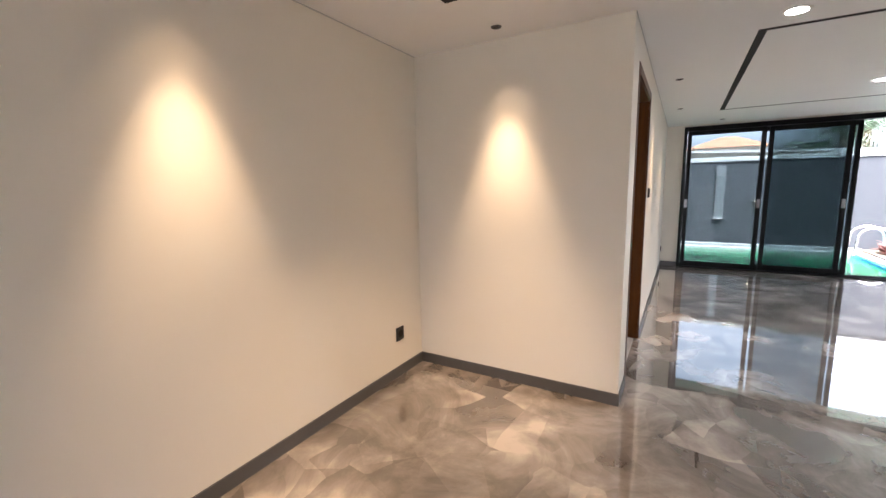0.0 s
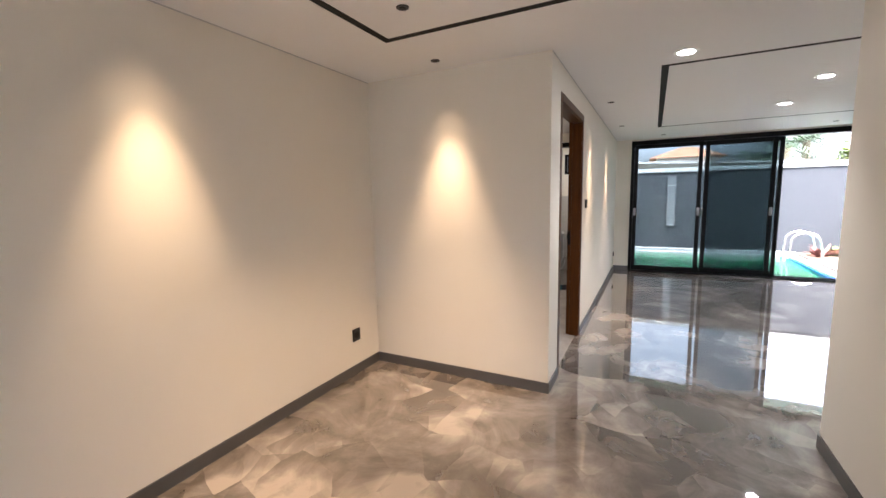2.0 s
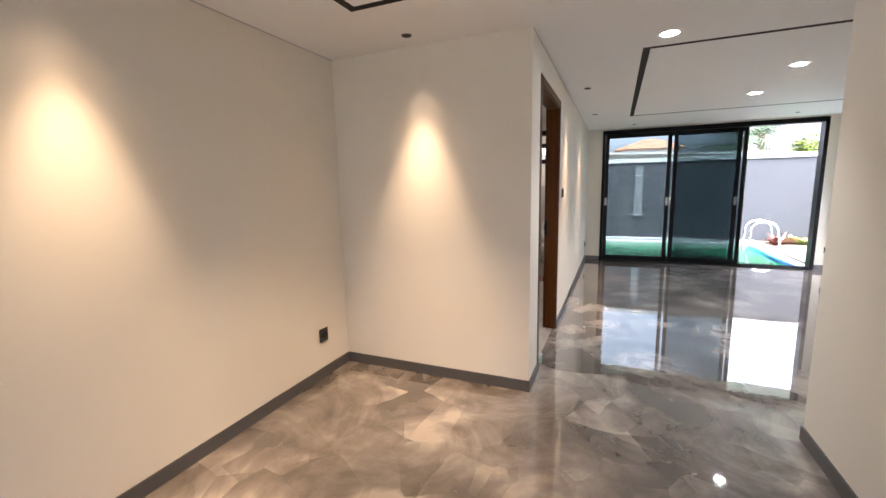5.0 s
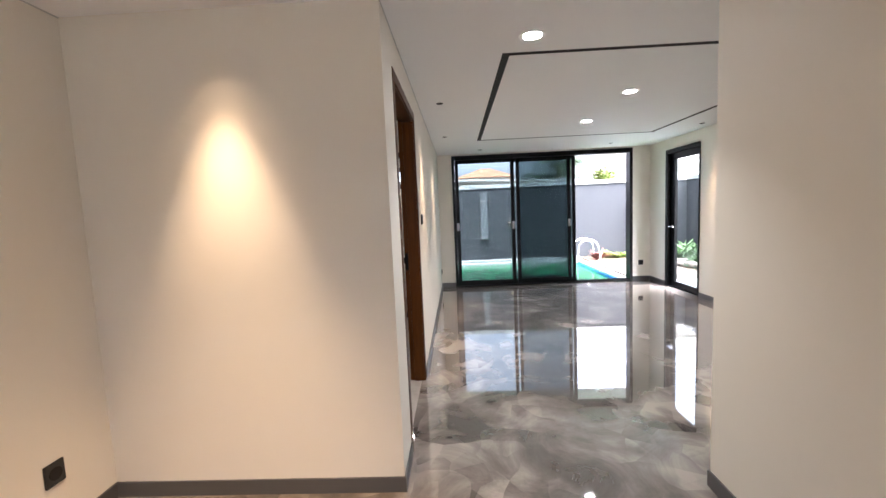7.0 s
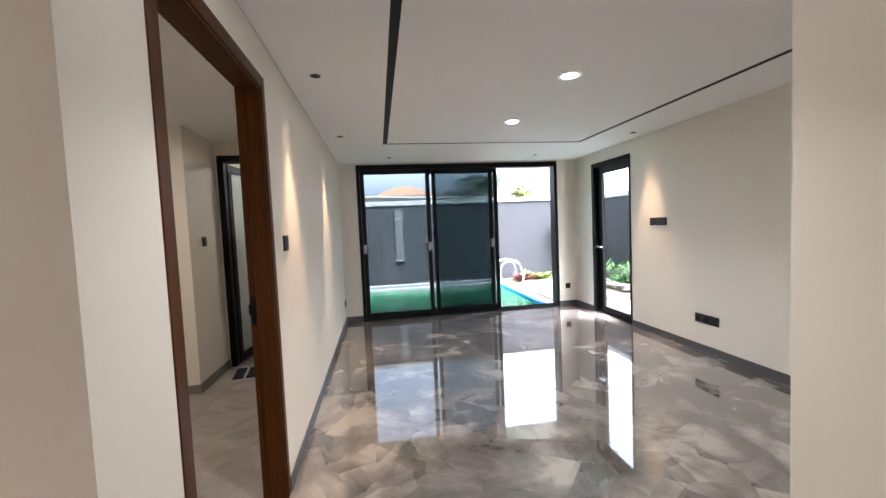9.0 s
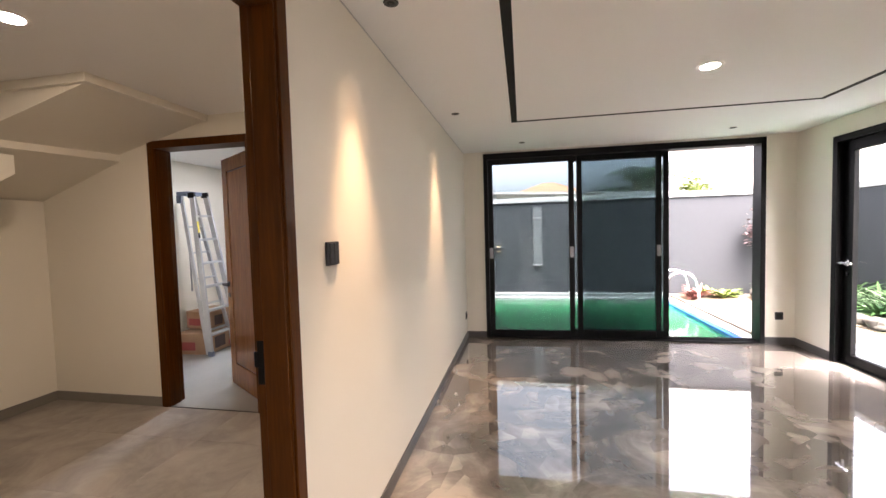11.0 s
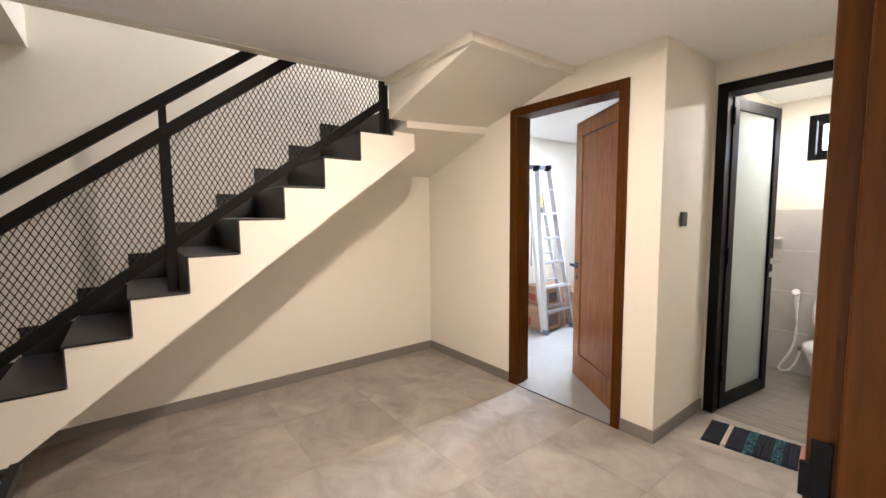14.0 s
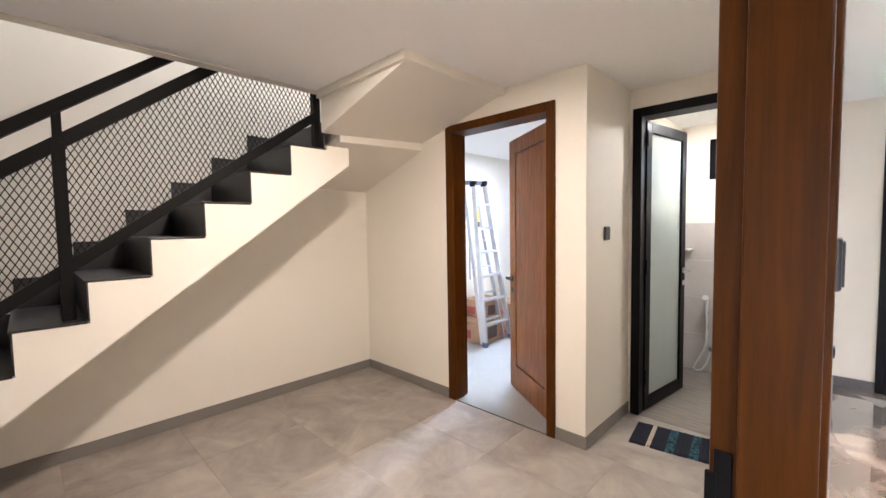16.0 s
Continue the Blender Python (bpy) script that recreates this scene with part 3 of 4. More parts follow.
def sash(x0, x1, y, name, label, cover):
    d = tagged(new(name), label, "sliding door", "sliding sashes", "structure")
    f = 0.058
    for n, r in (("stile", (x0, y, 0.034, x0 + f, y + 0.036, 2.219)), ("stile", (x1 - f, y, 0.034, x1, y + 0.036, 2.219)), ("rail", (x0 + f, y, 2.155, x1 - f, y + 0.036, 2.219)), ("rail", (x0 + f, y, 0.034, x1 - f, y + 0.036, 0.105))):
        part(n, boxes(r, bevel=0.002), BLACK, d)
    g = part("pane", boxes((x0 + f - 0.006, y + 0.014, 0.10, x1 - f + 0.006, y + 0.020, 2.16)), TINT, d, "grey tinted glass")
    g.visible_shadow = False
    for x in cover:
        part("lock_plate", boxes((x - 0.022, y - 0.008, 1.0, x + 0.022, y + 0.001, 1.13), bevel=0.003), DULL, d, "grey metal lock plate")
    return d


sash(0.297, 1.318, 9.272, "door_9", "sliding glass sash with grey tinted pane", (0.325, 1.288))
sash(1.358, 2.30, 9.322, "door_10", "sliding glass sash with grey tinted pane", (2.27,))
sash(1.268, 2.395, 9.372, "door_11", "sliding glass sash slid behind another", ())


# ---- stairs ----
stairs = thing("staircase", "cream concrete stairs with dark tiled treads", "staircase")
R0, RISE, GO, Y0 = 0.162, 0.1947, 0.258, 3.53
prof = [(Y0, 0.0)]
for n in range(10):
    prof += [(Y0 + GO * n, R0 + RISE * n), (Y0 + GO * (n + 1), R0 + RISE * n)]
prof += [(Y0 + GO * 10, R0 + RISE * 10), (6.285, R0 + RISE * 9 + 0.03), (6.285, 1.824), (3.755, 0.0)]
prof[-4] = (Y0 + GO * 10, R0 + RISE * 9 + 0.03)
part("flight", prism(prof, -3.279, -2.55), WALL, stairs, "cream painted stepped side and soffit")
for n in range(10):
    y, z = Y0 + GO * n, R0 + RISE * n
    part("riser", boxes((-3.278, y - 0.007, (z - RISE + 0.008) if n else 0.0, -2.552, y + 0.0, z - 0.002)), STAIRTILE, stairs, "dark grey riser tile" if not n else "")
    part("tread", boxes((-3.278, y - 0.014, z - 0.002, -2.546, y + GO - 0.008, z + 0.01), bevel=0.003), STAIRTILE, stairs, "dark grey tread tile" if not n else "")
for n in range(10):
    y, z = Y0 + GO * n, R0 + RISE * n + 0.011
    part("stair_skirting", boxes((-3.278, y + 0.001, z, -3.268, y + GO - 0.009, z + 0.17)), STAIRTILE, stairs)
part("riser", boxes((-3.278, Y0 + GO * 10 - 0.008, R0 + RISE * 9 + 0.01, -2.58, Y0 + GO * 10, R0 + RISE * 10)), STAIRTILE, stairs)
part("tread", boxes((-3.278, Y0 + GO * 10, R0 + RISE * 10 - 0.012, -2.552, 6.938, R0 + RISE * 10)), STAIRTILE, stairs)
lb = bmesh.new()
lo = [(-3.279, 6.2, 1.72), (-2.551, 6.22, 1.985), (-2.47, 6.939, 2.0), (-3.279, 6.939, 1.71)]
vs = [lb.verts.new(p) for p in lo] + [lb.verts.new((p[0], p[1], 2.07)) for p in lo]
for f in ((0, 1, 2, 3), (7, 6, 5, 4), (0, 4, 5, 1), (1, 5, 6, 2), (2, 6, 7, 3), (3, 7, 4, 0)):
    lb.faces.new([vs[i] for i in f])
part("landing", lb, WALL, stairs, "cream sloping underside of the landing")
part("upper_flight", prism([(-2.56, 2.03), (-1.66, HH - 0.04), (-1.66, 2.5), (-2.56, 2.5)], 6.08, 6.939, "y"), WALL, stairs, "cream sloping soffit of the upper flight")
part("soffit_lip", boxes((-1.68, 6.082, HH - 0.05, -1.645, 6.939, HH + 0.0), (-2.56, 6.05, HH - 0.05, -1.645, 6.082, HH)), WALL, stairs)

rail = thing("stair_railing", "black steel stair railing with expanded mesh", "railing", kind="")
RX = -2.655
top = lambda y: 1.422 + 0.762 * (y - 4.038)
mid = lambda y: 1.233 + 0.762 * (y - 4.011)
low = lambda y: 0.662 + 0.72 * (y - 4.009)
YA, YB = 3.62, 6.09
part("handrail", bar(bmesh.new(), (RX, YA, top(YA)), (RX, 6.7, top(6.7)), 0.045, 0.053), RAIL, rail)
part("middle_rail", bar(bmesh.new(), (RX, YA, mid(YA)), (RX, 6.7, mid(6.7)), 0.04, 0.060), RAIL, rail)
part("bottom_rail", bar(bmesh.new(), (RX, YA, low(YA)), (RX, YB, low(YB)), 0.04, 0.055), RAIL, rail)
part("post", boxes((RX - 0.025, 4.728, 0.94, RX + 0.025, 4.778, mid(4.753)), bevel=0.003), RAIL, rail)
part("post", boxes((RX - 0.018, 4.735, mid(4.753), RX + 0.018, 4.771, top(4.753)), bevel=0.003), RAIL, rail)
part("post", boxes((RX - 0.025, 6.065, 1.926, RX + 0.025, 6.115, top(6.09)), bevel=0.003), RAIL, rail)
part("post", boxes((RX - 0.025, 3.595, 0.17, RX + 0.025, 3.645, top(3.62)), bevel=0.003), RAIL, rail)

def lattice(y0, y1, w=0.0285, h=0.052, t=0.0042):
    """Expanded metal: two families of slanting strands between the bottom and middle rails."""
    bm = bmesh.new()
    k = h / w
    for s in (1, -1):
        step = h
        lo_c = min(low(y0) - s * k * y0, low(y1) - s * k * y1, mid(y0) - s * k * y0, mid(y1) - s * k * y1)
        hi_c = max(low(y0) - s * k * y0, low(y1) - s * k * y1, mid(y0) - s * k * y0, mid(y1) - s * k * y1)
        c = lo_c
        while c < hi_c:
            # z = s*k*y + c between z = low(y) and z = mid(y)
            ya = (0.662 - 0.72 * 4.009 - c) / (s * k - 0.72)
            yb = (1.233 - 0.762 * 4.011 - c) / (s * k - 0.762)
            ya, yb = max(min(ya, yb), y0), min(max(ya, yb), y1)
            if yb - ya > 0.005:
                bar(bm, (RX + 0.002 * s, ya, s * k * ya + c), (RX + 0.002 * s, yb, s * k * yb + c), 0.003, t)
            c += step
    return bm


part("mesh_panel", lattice(3.645, 4.728), RAIL, rail, "black expanded metal mesh")
part("mesh_panel", lattice(4.778, 6.065), RAIL, rail, "black expanded metal mesh")


# ---- lights ----
CLEARLENS = plain("dark_lens", (0.03, 0.03, 0.03), 0.2)


def downlight(x, y, aim, power=5, z=H, size=52, spill=0.0):
    d = thing("downlight", "small black recessed ceiling spot, lit", "spotlight", x, y, z, group="recessed spots")
    ring = lathe([(0.030, -0.002), (0.040, -0.004), (0.043, -0.001), (0.043, 0.0), (0.030, 0.0)])
    smooth(part("trim_ring", ring, PLASTIC, d, "black trim ring"))
    part("reflector", lathe([(0.0295, -0.0008), (0.0295, -0.0018), (0.012, -0.0022)], 20), SLOT, d)
    part("lamp_lens", lathe([(0.011, -0.0024), (0.009, -0.0032), (0.004, -0.0036)], 12), CLEARLENS, d)
    d.scale = (0.75, 0.75, 1.0)
    spot(x, y, z - 0.012, power, aim, size)
    if spill:
        spot(x, y, z - 0.012, power * spill, aim, 76)
    return d


def round_light(x, y, z, power=1.3, color=SOFT, spread=math.pi):
    d = thing("ceiling_light", "round white recessed ceiling light, lit", "ceiling light", x, y, z, group="round ceiling lights")
    smooth(part("trim_ring", lathe([(0.051, -0.002), (0.066, -0.006), (0.074, -0.002), (0.074, 0.0), (0.051, 0.0)], 32), WHITE, d))
    part("diffuser", lathe([(0.050, -0.0002), (0.050, -0.003), (0.03, -0.004)], 32), LAMP, d, "glowing diffuser")
    disc(x, y, z - 0.008, power, 0.055, color, spread)
    return d


downlight(-0.742, 3.787, (-0.742, 3.985, -30), 15.0, size=49, spill=0.08)
downlight(-1.26, 2.309, (-1.465, 2.309, -30), 14.0, size=49, spill=0.08)
downlight(-0.509, 3.018, (-0.509, 3.018, 0), 15, size=80)
downlight(0.192, 5.835, (0.06, 5.835, -3), 11.0, size=47, spill=0.08)
downlight(0.187, 7.512, (0.06, 7.512, -3), 11.0, size=47, spill=0.08)
downlight(3.43, 7.45, (3.55, 7.45, -3), 10, size=47, spill=0.08)
downlight(0.72, 8.84, (0.72, 8.84, 0), 1.6)
downlight(2.80, 8.80, (2.80, 8.80, 0), 1.6)
round_light(0.768, 4.49, H, 0.75, spread=radians(105))
round_light(1.835, 5.77, H, 1.1, spread=radians(120))
round_light(1.835, 6.95, H, 1.1, spread=radians(120))
round_light(-1.361, 5.536, HH, 1.15, (1.0, 0.79, 0.55))
# added fill for the bathroom; no fixture known at this spot
round_light(-0.5, 8.35, 2.25, 0.27, (1.0, 0.89, 0.70))
# added fill beside the window's daylight, unseen in the side room
round_light(-2.5, 8.6, 2.31, 0.85, (0.80, 0.91, 1.0))
# unseen fixture added over the stairwell, standing in for light from upstairs
round_light(-2.9, 6.3, 4.7, 2.3, (1.0, 0.985, 0.96))


# ---- switches and sockets ----
def plate(name, label, category, x, y, z, w, h, normal, inner, mat=PLASTIC, group=""):
    """A wall plate, its face along the normal: 'x+', 'x-' or 'y-'."""
    rz = {"y-": 0, "x+": 90, "x-": -90}[normal]
    d = thing(name, label, category, x, y, z, rz, group)
    part("plate", boxes((-w / 2, -0.011, -h / 2, w / 2, 0.0, h / 2), bevel=0.004), mat, d)
    for a in inner:
        if a[0] == "rocker":
            part("rocker", boxes((a[1], -0.0145, a[3], a[2], -0.0105, a[4]), bevel=0.0015), mat, d)
        else:
            part("socket_face", lathe_y(a[1], a[2], a[3]), SLOT, d)
    return d


def lathe_y(x, z, r):
    bm = bmesh.new()
    for s, (rr, y0, y1) in enumerate(((r, -0.0105, -0.0135), (r * 0.82, -0.0134, -0.0128))):
        tube(bm, (x, y0, z), (x, y1, z), rr, 20)
    return bm


ROCK2 = (("rocker", -0.033, -0.001, -0.038, 0.038), ("rocker", 0.001, 0.033, -0.038, 0.038))
plate("light_switch", "black double light switch on the cream wall", "switch", 0.0, 5.597, 1.303, 0.098, 0.088, "x+", ROCK2)
plate("light_switch", "black light switch beside the bathroom", "switch", -1.066, 7.225, 1.313, 0.075, 0.088, "x+", ROCK2)
plate("wall_socket", "black wall socket above the skirting", "socket", -1.465, 3.692, 0.323, 0.086, 0.10, "x+", (("socket", 0, 0, 0.028),), group="black wall sockets")
plate("wall_socket", "black wall socket above the skirting", "socket", 3.483, 9.28, 0.318, 0.082, 0.086, "y-", (("socket", 0, 0, 0.028),), group="black wall sockets")
plate("wall_socket", "black wall socket near the sliding door", "socket", 0.0, 9.15, 0.305, 0.082, 0.086, "x+", (("socket", 0, 0, 0.028),), group="black wall sockets")
plate("media_plate", "wide black media plate at eye height", "wall plate", 3.641, 7.327, 1.306, 0.276, 0.086, "x-", (("rocker", -0.125, -0.045, -0.034, 0.034), ("rocker", -0.04, 0.04, -0.034, 0.034), ("rocker", 0.045, 0.125, -0.034, 0.034)))
plate("socket_strip", "long black socket strip low on the wall", "socket", 3.641, 6.65, 0.338, 0.29, 0.09, "x-", (("socket", -0.10, 0, 0.028), ("socket", 0.0, 0, 0.028), ("rocker", 0.055, 0.135, -0.034, 0.034)))


# ---- side room: ladder and boxes ----
ladder = thing("step_ladder", "aluminium folding ladder leaning on the wall", "ladder")
FA, FB = Vector((-2.81, 8.17, 0.002)), Vector((-2.82, 8.665, 0.002))
TA, TB = Vector((-3.05, 8.287, 1.87)), Vector((-3.06, 8.50, 1.885))
for a, b in ((FA, TA), (FB, TB)):
    part("stile", bar(bmesh.new(), a + Vector((0, 0, 0.03)), b, 0.024, 0.062, (0, 1, 0)), ALU, ladder)
    part("foot", boxes((a.x - 0.03, a.y - 0.018, 0.002, a.x + 0.035, a.y + 0.018, 0.06), bevel=0.006), CLIPBLUE, ladder, "dark rubber foot")
    part("corner_bracket", boxes((b.x - 0.05, b.y - 0.016, b.z - 0.045, b.x + 0.035, b.y + 0.016, b.z + 0.02), bevel=0.005), BLACK, ladder, "black plastic corner bracket")
for k in range(6):
    f = 0.128 + 0.1465 * k
    part("rung", bar(bmesh.new(), FA.lerp(TA, f), FB.lerp(TB, f), 0.055, 0.024, (1, 0, 0)), ALU, ladder)
GA, GB = Vector((-2.885, 8.215, 0.012)), Vector((-2.89, 8.625, 0.012))
UA, UB = Vector((-3.21, 8.30, 1.86)), Vector((-3.21, 8.485, 1.87))
for a, b in ((GA, UA), (GB, UB)):
    part("back_stile", bar(bmesh.new(), a, b, 0.02, 0.042, (0, 1, 0)), ALU, ladder)
for k in range(5):
    part("back_rung", bar(bmesh.new(), GA.lerp(UA, 0.14 + k * 0.165), GB.lerp(UB, 0.14 + k * 0.165), 0.03, 0.018, (1, 0, 0)), ALU, ladder)
part("top_cap", boxes((-3.25, 8.27, 1.862, -3.09, 8.515, 1.905), bevel=0.008), CLIPBLUE, ladder, "grey-blue plastic top cap")
part("cap_wing", boxes((-3.245, 8.262, 1.77, -3.20, 8.30, 1.862), bevel=0.006), CLIPBLUE, ladder)
part("hinge_stay", bar(bmesh.new(), GA.lerp(UA, 0.62) + Vector((-0.02, 0, 0)), GA.lerp(UA, 0.62) + Vector((-0.025, 0.01, -0.42)), 0.012, 0.012, (0, 1, 0)), DULL, ladder, "thin grey hinge stay")
for f0, f1, m, l in ((0.76, 0.83, TAPE, "yellow label"), (0.725, 0.757, BLACK, "black label")):
    part("label_strip", bar(bmesh.new(), FA.lerp(TA, f0) + Vector((0.034, -0.001, 0)), FA.lerp(TA, f1) + Vector((0.034, -0.001, 0)), 0.027, 0.003, (0, 1, 0)), m, ladder, l)


def carton(x, y, z, w, d, h, rz, label, group="cartons by the ladder"):
    c = thing("cardboard_box", label, "box", x, y, z, rz, group)
    part("body", boxes((-w / 2, -d / 2, 0, w / 2, d / 2, h), bevel=0.004), CARD, c)
    part("flap", boxes((-w / 2, -d / 2, h, w / 2, -0.002, h + 0.005)), CARD, c)
    part("flap", boxes((-w / 2, 0.002, h, w / 2, d / 2, h + 0.005)), CARD, c)
    part("packing_tape", boxes((-w / 2 - 0.001, -0.03, h + 0.005, w / 2 + 0.001, 0.03, h + 0.007)), plain("brown_tape", (0.30, 0.2, 0.11), 0.3), c)
    part("printed_panel", boxes((w / 2, -d * 0.32, h * 0.18, w / 2 + 0.0015, -d * 0.02, h * 0.75)), DARKPRINT, c, "dark printed panel")
    part("printed_stripe", boxes((w / 2, d * 0.08, h * 0.1, w / 2 + 0.0015, d * 0.42, h * 0.32)), RED, c, "red printed stripe")
    part("printed_panel", boxes((-w * 0.4, -d / 2 - 0.0015, h * 0.2, w * 0.1, -d / 2, h * 0.6)), RED, c)
    return c


carton(-3.12, 8.52, 0.002, 0.42, 0.62, 0.24, 4, "large brown cardboard carton on the floor")
carton(-3.17, 8.62, 0.249, 0.36, 0.40, 0.21, -6, "smaller cardboard carton stacked on another")
carton(-3.10, 9.10, 0.002, 0.40, 0.42, 0.36, 8, "tan cardboard carton behind the ladder")


# ---- bathroom ----
toilet = thing("toilet", "white porcelain toilet with raised seat lid", "toilet", -0.60, 8.62, 0.0)
toilet.scale = (0.72, 0.86, 0.89)


def ovals(rows, segs=28):
    """Stacked ovals: centre y, half width, half length, height."""
    bm = bmesh.new()
    rings = [[bm.verts.new((a * math.cos(k * math.tau / segs), cy + b * math.sin(k * math.tau / segs), z)) for k in range(segs)] for cy, a, b, z in rows]
    for p, q in zip(rings, rings[1:]):
        for k in range(segs):
            bm.faces.new((p[k], p[(k + 1) % segs], q[(k + 1) % segs], q[k]))
    bm.faces.new(rings[0][::-1])
    bm.faces.new(rings[-1])
    return bm


smooth(part("bowl", ovals([(0.10, 0.11, 0.20, 0), (0.10, 0.105, 0.19, 0.06), (0.08, 0.10, 0.18, 0.16), (0.03, 0.14, 0.22, 0.27), (0.0, 0.175, 0.245, 0.36), (0.0, 0.18, 0.25, 0.395), (0.0, 0.13, 0.19, 0.395), (0.0, 0.11, 0.16, 0.30), (0.0, 0.05, 0.08, 0.25)]), PORCELAIN, toilet, "white bowl"))
def seat_ring(segs=32):
    """A flat oval ring with rounded edges, about its own centre."""
    bm = bmesh.new()
    prof = [(1.0, 0.0), (0.98, 0.009), (0.90, 0.012), (0.70, 0.012), (0.66, 0.008), (0.66, -0.006), (0.70, -0.009), (0.98, -0.009)]
    rings = [[bm.verts.new((0.178 * f * math.cos(k * math.tau / segs), 0.238 * f * math.sin(k * math.tau / segs), z)) for f, z in prof] for k in range(segs)]
    for k in range(segs):
        p, q = rings[k], rings[(k + 1) % segs]
        for i in range(len(prof)):
            j = (i + 1) % len(prof)
            bm.faces.new((p[i], q[i], q[j], p[j]))
    return bm


ring = smooth(part("seat", seat_ring(), PORCELAIN, toilet, "raised seat ring"))
ring.matrix_local = pose(0, 0.238, 0.64, 80, 0, 0)
lid = smooth(part("lid", ovals([(0.0, 0.175, 0.235, -0.010), (0.0, 0.183, 0.243, 0.0), (0.0, 0.175, 0.235, 0.012)]), PORCELAIN, toilet, "raised oval lid"))
lid.matrix_local = pose(0, 0.275, 0.655, 78, 0, 0)
part("pedestal_back", boxes((-0.10, 0.2, 0.0, 0.10, 0.345, 0.38), bevel=0.03), PORCELAIN, toilet)

spray = thing("bidet_spray", "white hand spray hanging on its hose by the toilet", "bidet spray", -0.835, 8.942, 0.0)
part("holder", boxes((-0.02, -0.045, 0.615, 0.02, 0.0, 0.655), bevel=0.006), CHROME, spray, "chrome wall holder")
head = tube(bmesh.new(), (0.0, -0.055, 0.56), (0.0, -0.055, 0.67), 0.014, 14, 0.017)
tube(head, (0.0, -0.055, 0.668), (0.0, -0.105, 0.70), 0.018, 14, 0.026)
part("spray_head", head, HOSE, spray, "white spray head")
part("hose", swept([(0.0, -0.055, 0.57), (0.006, -0.055, 0.48), (0.010, -0.055, 0.38), (0.004, -0.055, 0.28), (-0.015, -0.055, 0.20), (-0.045, -0.055, 0.13), (-0.075, -0.056, 0.07), (-0.090, -0.06, 0.03), (-0.070, -0.07, 0.012), (-0.020, -0.072, 0.03), (0.015, -0.06, 0.09), (0.032, -0.045, 0.16), (0.036, -0.03, 0.205)], 0.009), HOSE, spray, "white flexible hose")
part("valve", tube(tube(bmesh.new(), (0.036, 0.0, 0.225), (0.036, -0.05, 0.225), 0.016, 14), (0.036, -0.03, 0.20), (0.036, -0.03, 0.25), 0.012, 14), CHROME, spray, "chrome stop valve")
shelf = thing("corner_shelf", "small grey corner shelf on the tiles", "shelf", -1.058, 8.76, 1.12)
part("board", boxes((0, 0, 0, 0.10, 0.18, 0.012), bevel=0.003), BATHTILE, shelf)

w2 = thing("window_2", "small black framed awning window", "window", kind="structure")
for n, r in (("frame_side", (-0.842, 8.94, 1.757, -0.797, 9.01, 2.11)), ("frame_side", (-0.287, 8.94, 1.757, -0.242, 9.01, 2.11)), ("frame_head", (-0.797, 8.94, 2.065, -0.287, 9.01, 2.11)), ("frame_sill", (-0.797, 8.94, 1.757, -0.287, 9.01, 1.802))):
    part(n, boxes(r, bevel=0.003), BLACK, w2)
part("sash", boxes((-0.79, 8.96, 2.035, -0.294, 8.995, 2.063), (-0.79, 8.96, 1.804, -0.294, 8.995, 1.832), (-0.79, 8.96, 1.832, -0.762, 8.995, 2.035), (-0.322, 8.96, 1.832, -0.294, 8.995, 2.035)), BLACK, w2)
gw = part("pane", boxes((-0.765, 8.975, 1.83, -0.319, 8.98, 2.037)), CLEAR, w2)
gw.visible_shadow = False

mat_thing = thing("bath_mat", "dark blue woven mat with teal and pink bands", "mat", -0.66, 7.395, 0.0, 8)
NAVY = plain("navy_woven_yarn", (0.006, 0.009, 0.022), 0.95, 0.4, 90)
yarn = Nodes("teal_woven_yarn", 0.95)
yarn.color(yarn.ramp(yarn.noise(55, 3, 0.6), [(0.42, (0.006, 0.012, 0.026)), (0.5, (0.02, 0.09, 0.115)), (0.66, (0.05, 0.19, 0.22))]))
yarn.bump(yarn.noise(300, 2), 0.3, 0.001)
TEAL = yarn.m
PEACH = plain("peach_woven_yarn", (0.5, 0.26, 0.20), 0.95, 0.4, 90)
CREAMY = plain("cream_woven_yarn", (0.5, 0.42, 0.33), 0.95, 0.4, 90)


def rib(x0, x1):
    """One corrugated woven sheet with ribs along y and ragged ends."""
    bm = bmesh.new()
    n = max(1, round((x1 - x0) / 0.011))
    ends = [random.uniform(-0.006, 0.006) for _ in range(n + 1)]
    cols = []
    for i in range(n * 6 + 1):
        u = i / 6
        z = 0.0085 + 0.006 * abs(math.sin(math.pi * u))
        w = ends[min(n, int(u))]
        cols.append([bm.verts.new((x0 + (x1 - x0) * u / n + 0.0012 * math.sin(j * 2.1 + int(u) * 1.7) * math.sin(math.pi * i / (n * 6)), (-0.155 + 0.31 * j / 24) * (1 + w * 3), z + 0.0016 * math.sin(j * math.pi / 1.0 + 1.6 * int(u)) if 0 < j < 24 else 0.001)) for j in range(25)])
    for p, q in zip(cols, cols[1:]):
        for j in range(24):
            bm.faces.new((p[j], q[j], q[j + 1], p[j + 1]))
    return bm


cuts = [(-0.27, -0.175, NAVY, ""), (-0.175, -0.15, CREAMY, "cream band"), (-0.15, -0.07, NAVY, ""), (-0.07, -0.025, TEAL, "teal band"), (-0.025, 0.055, NAVY, ""), (0.055, 0.10, TEAL, "teal band"), (0.10, 0.168, NAVY, ""), (0.168, 0.192, PEACH, "peach band"), (0.192, 0.27, NAVY, "")]
part("backing", boxes((-0.268, -0.15, 0.0, 0.268, 0.15, 0.008)), NAVY, mat_thing)
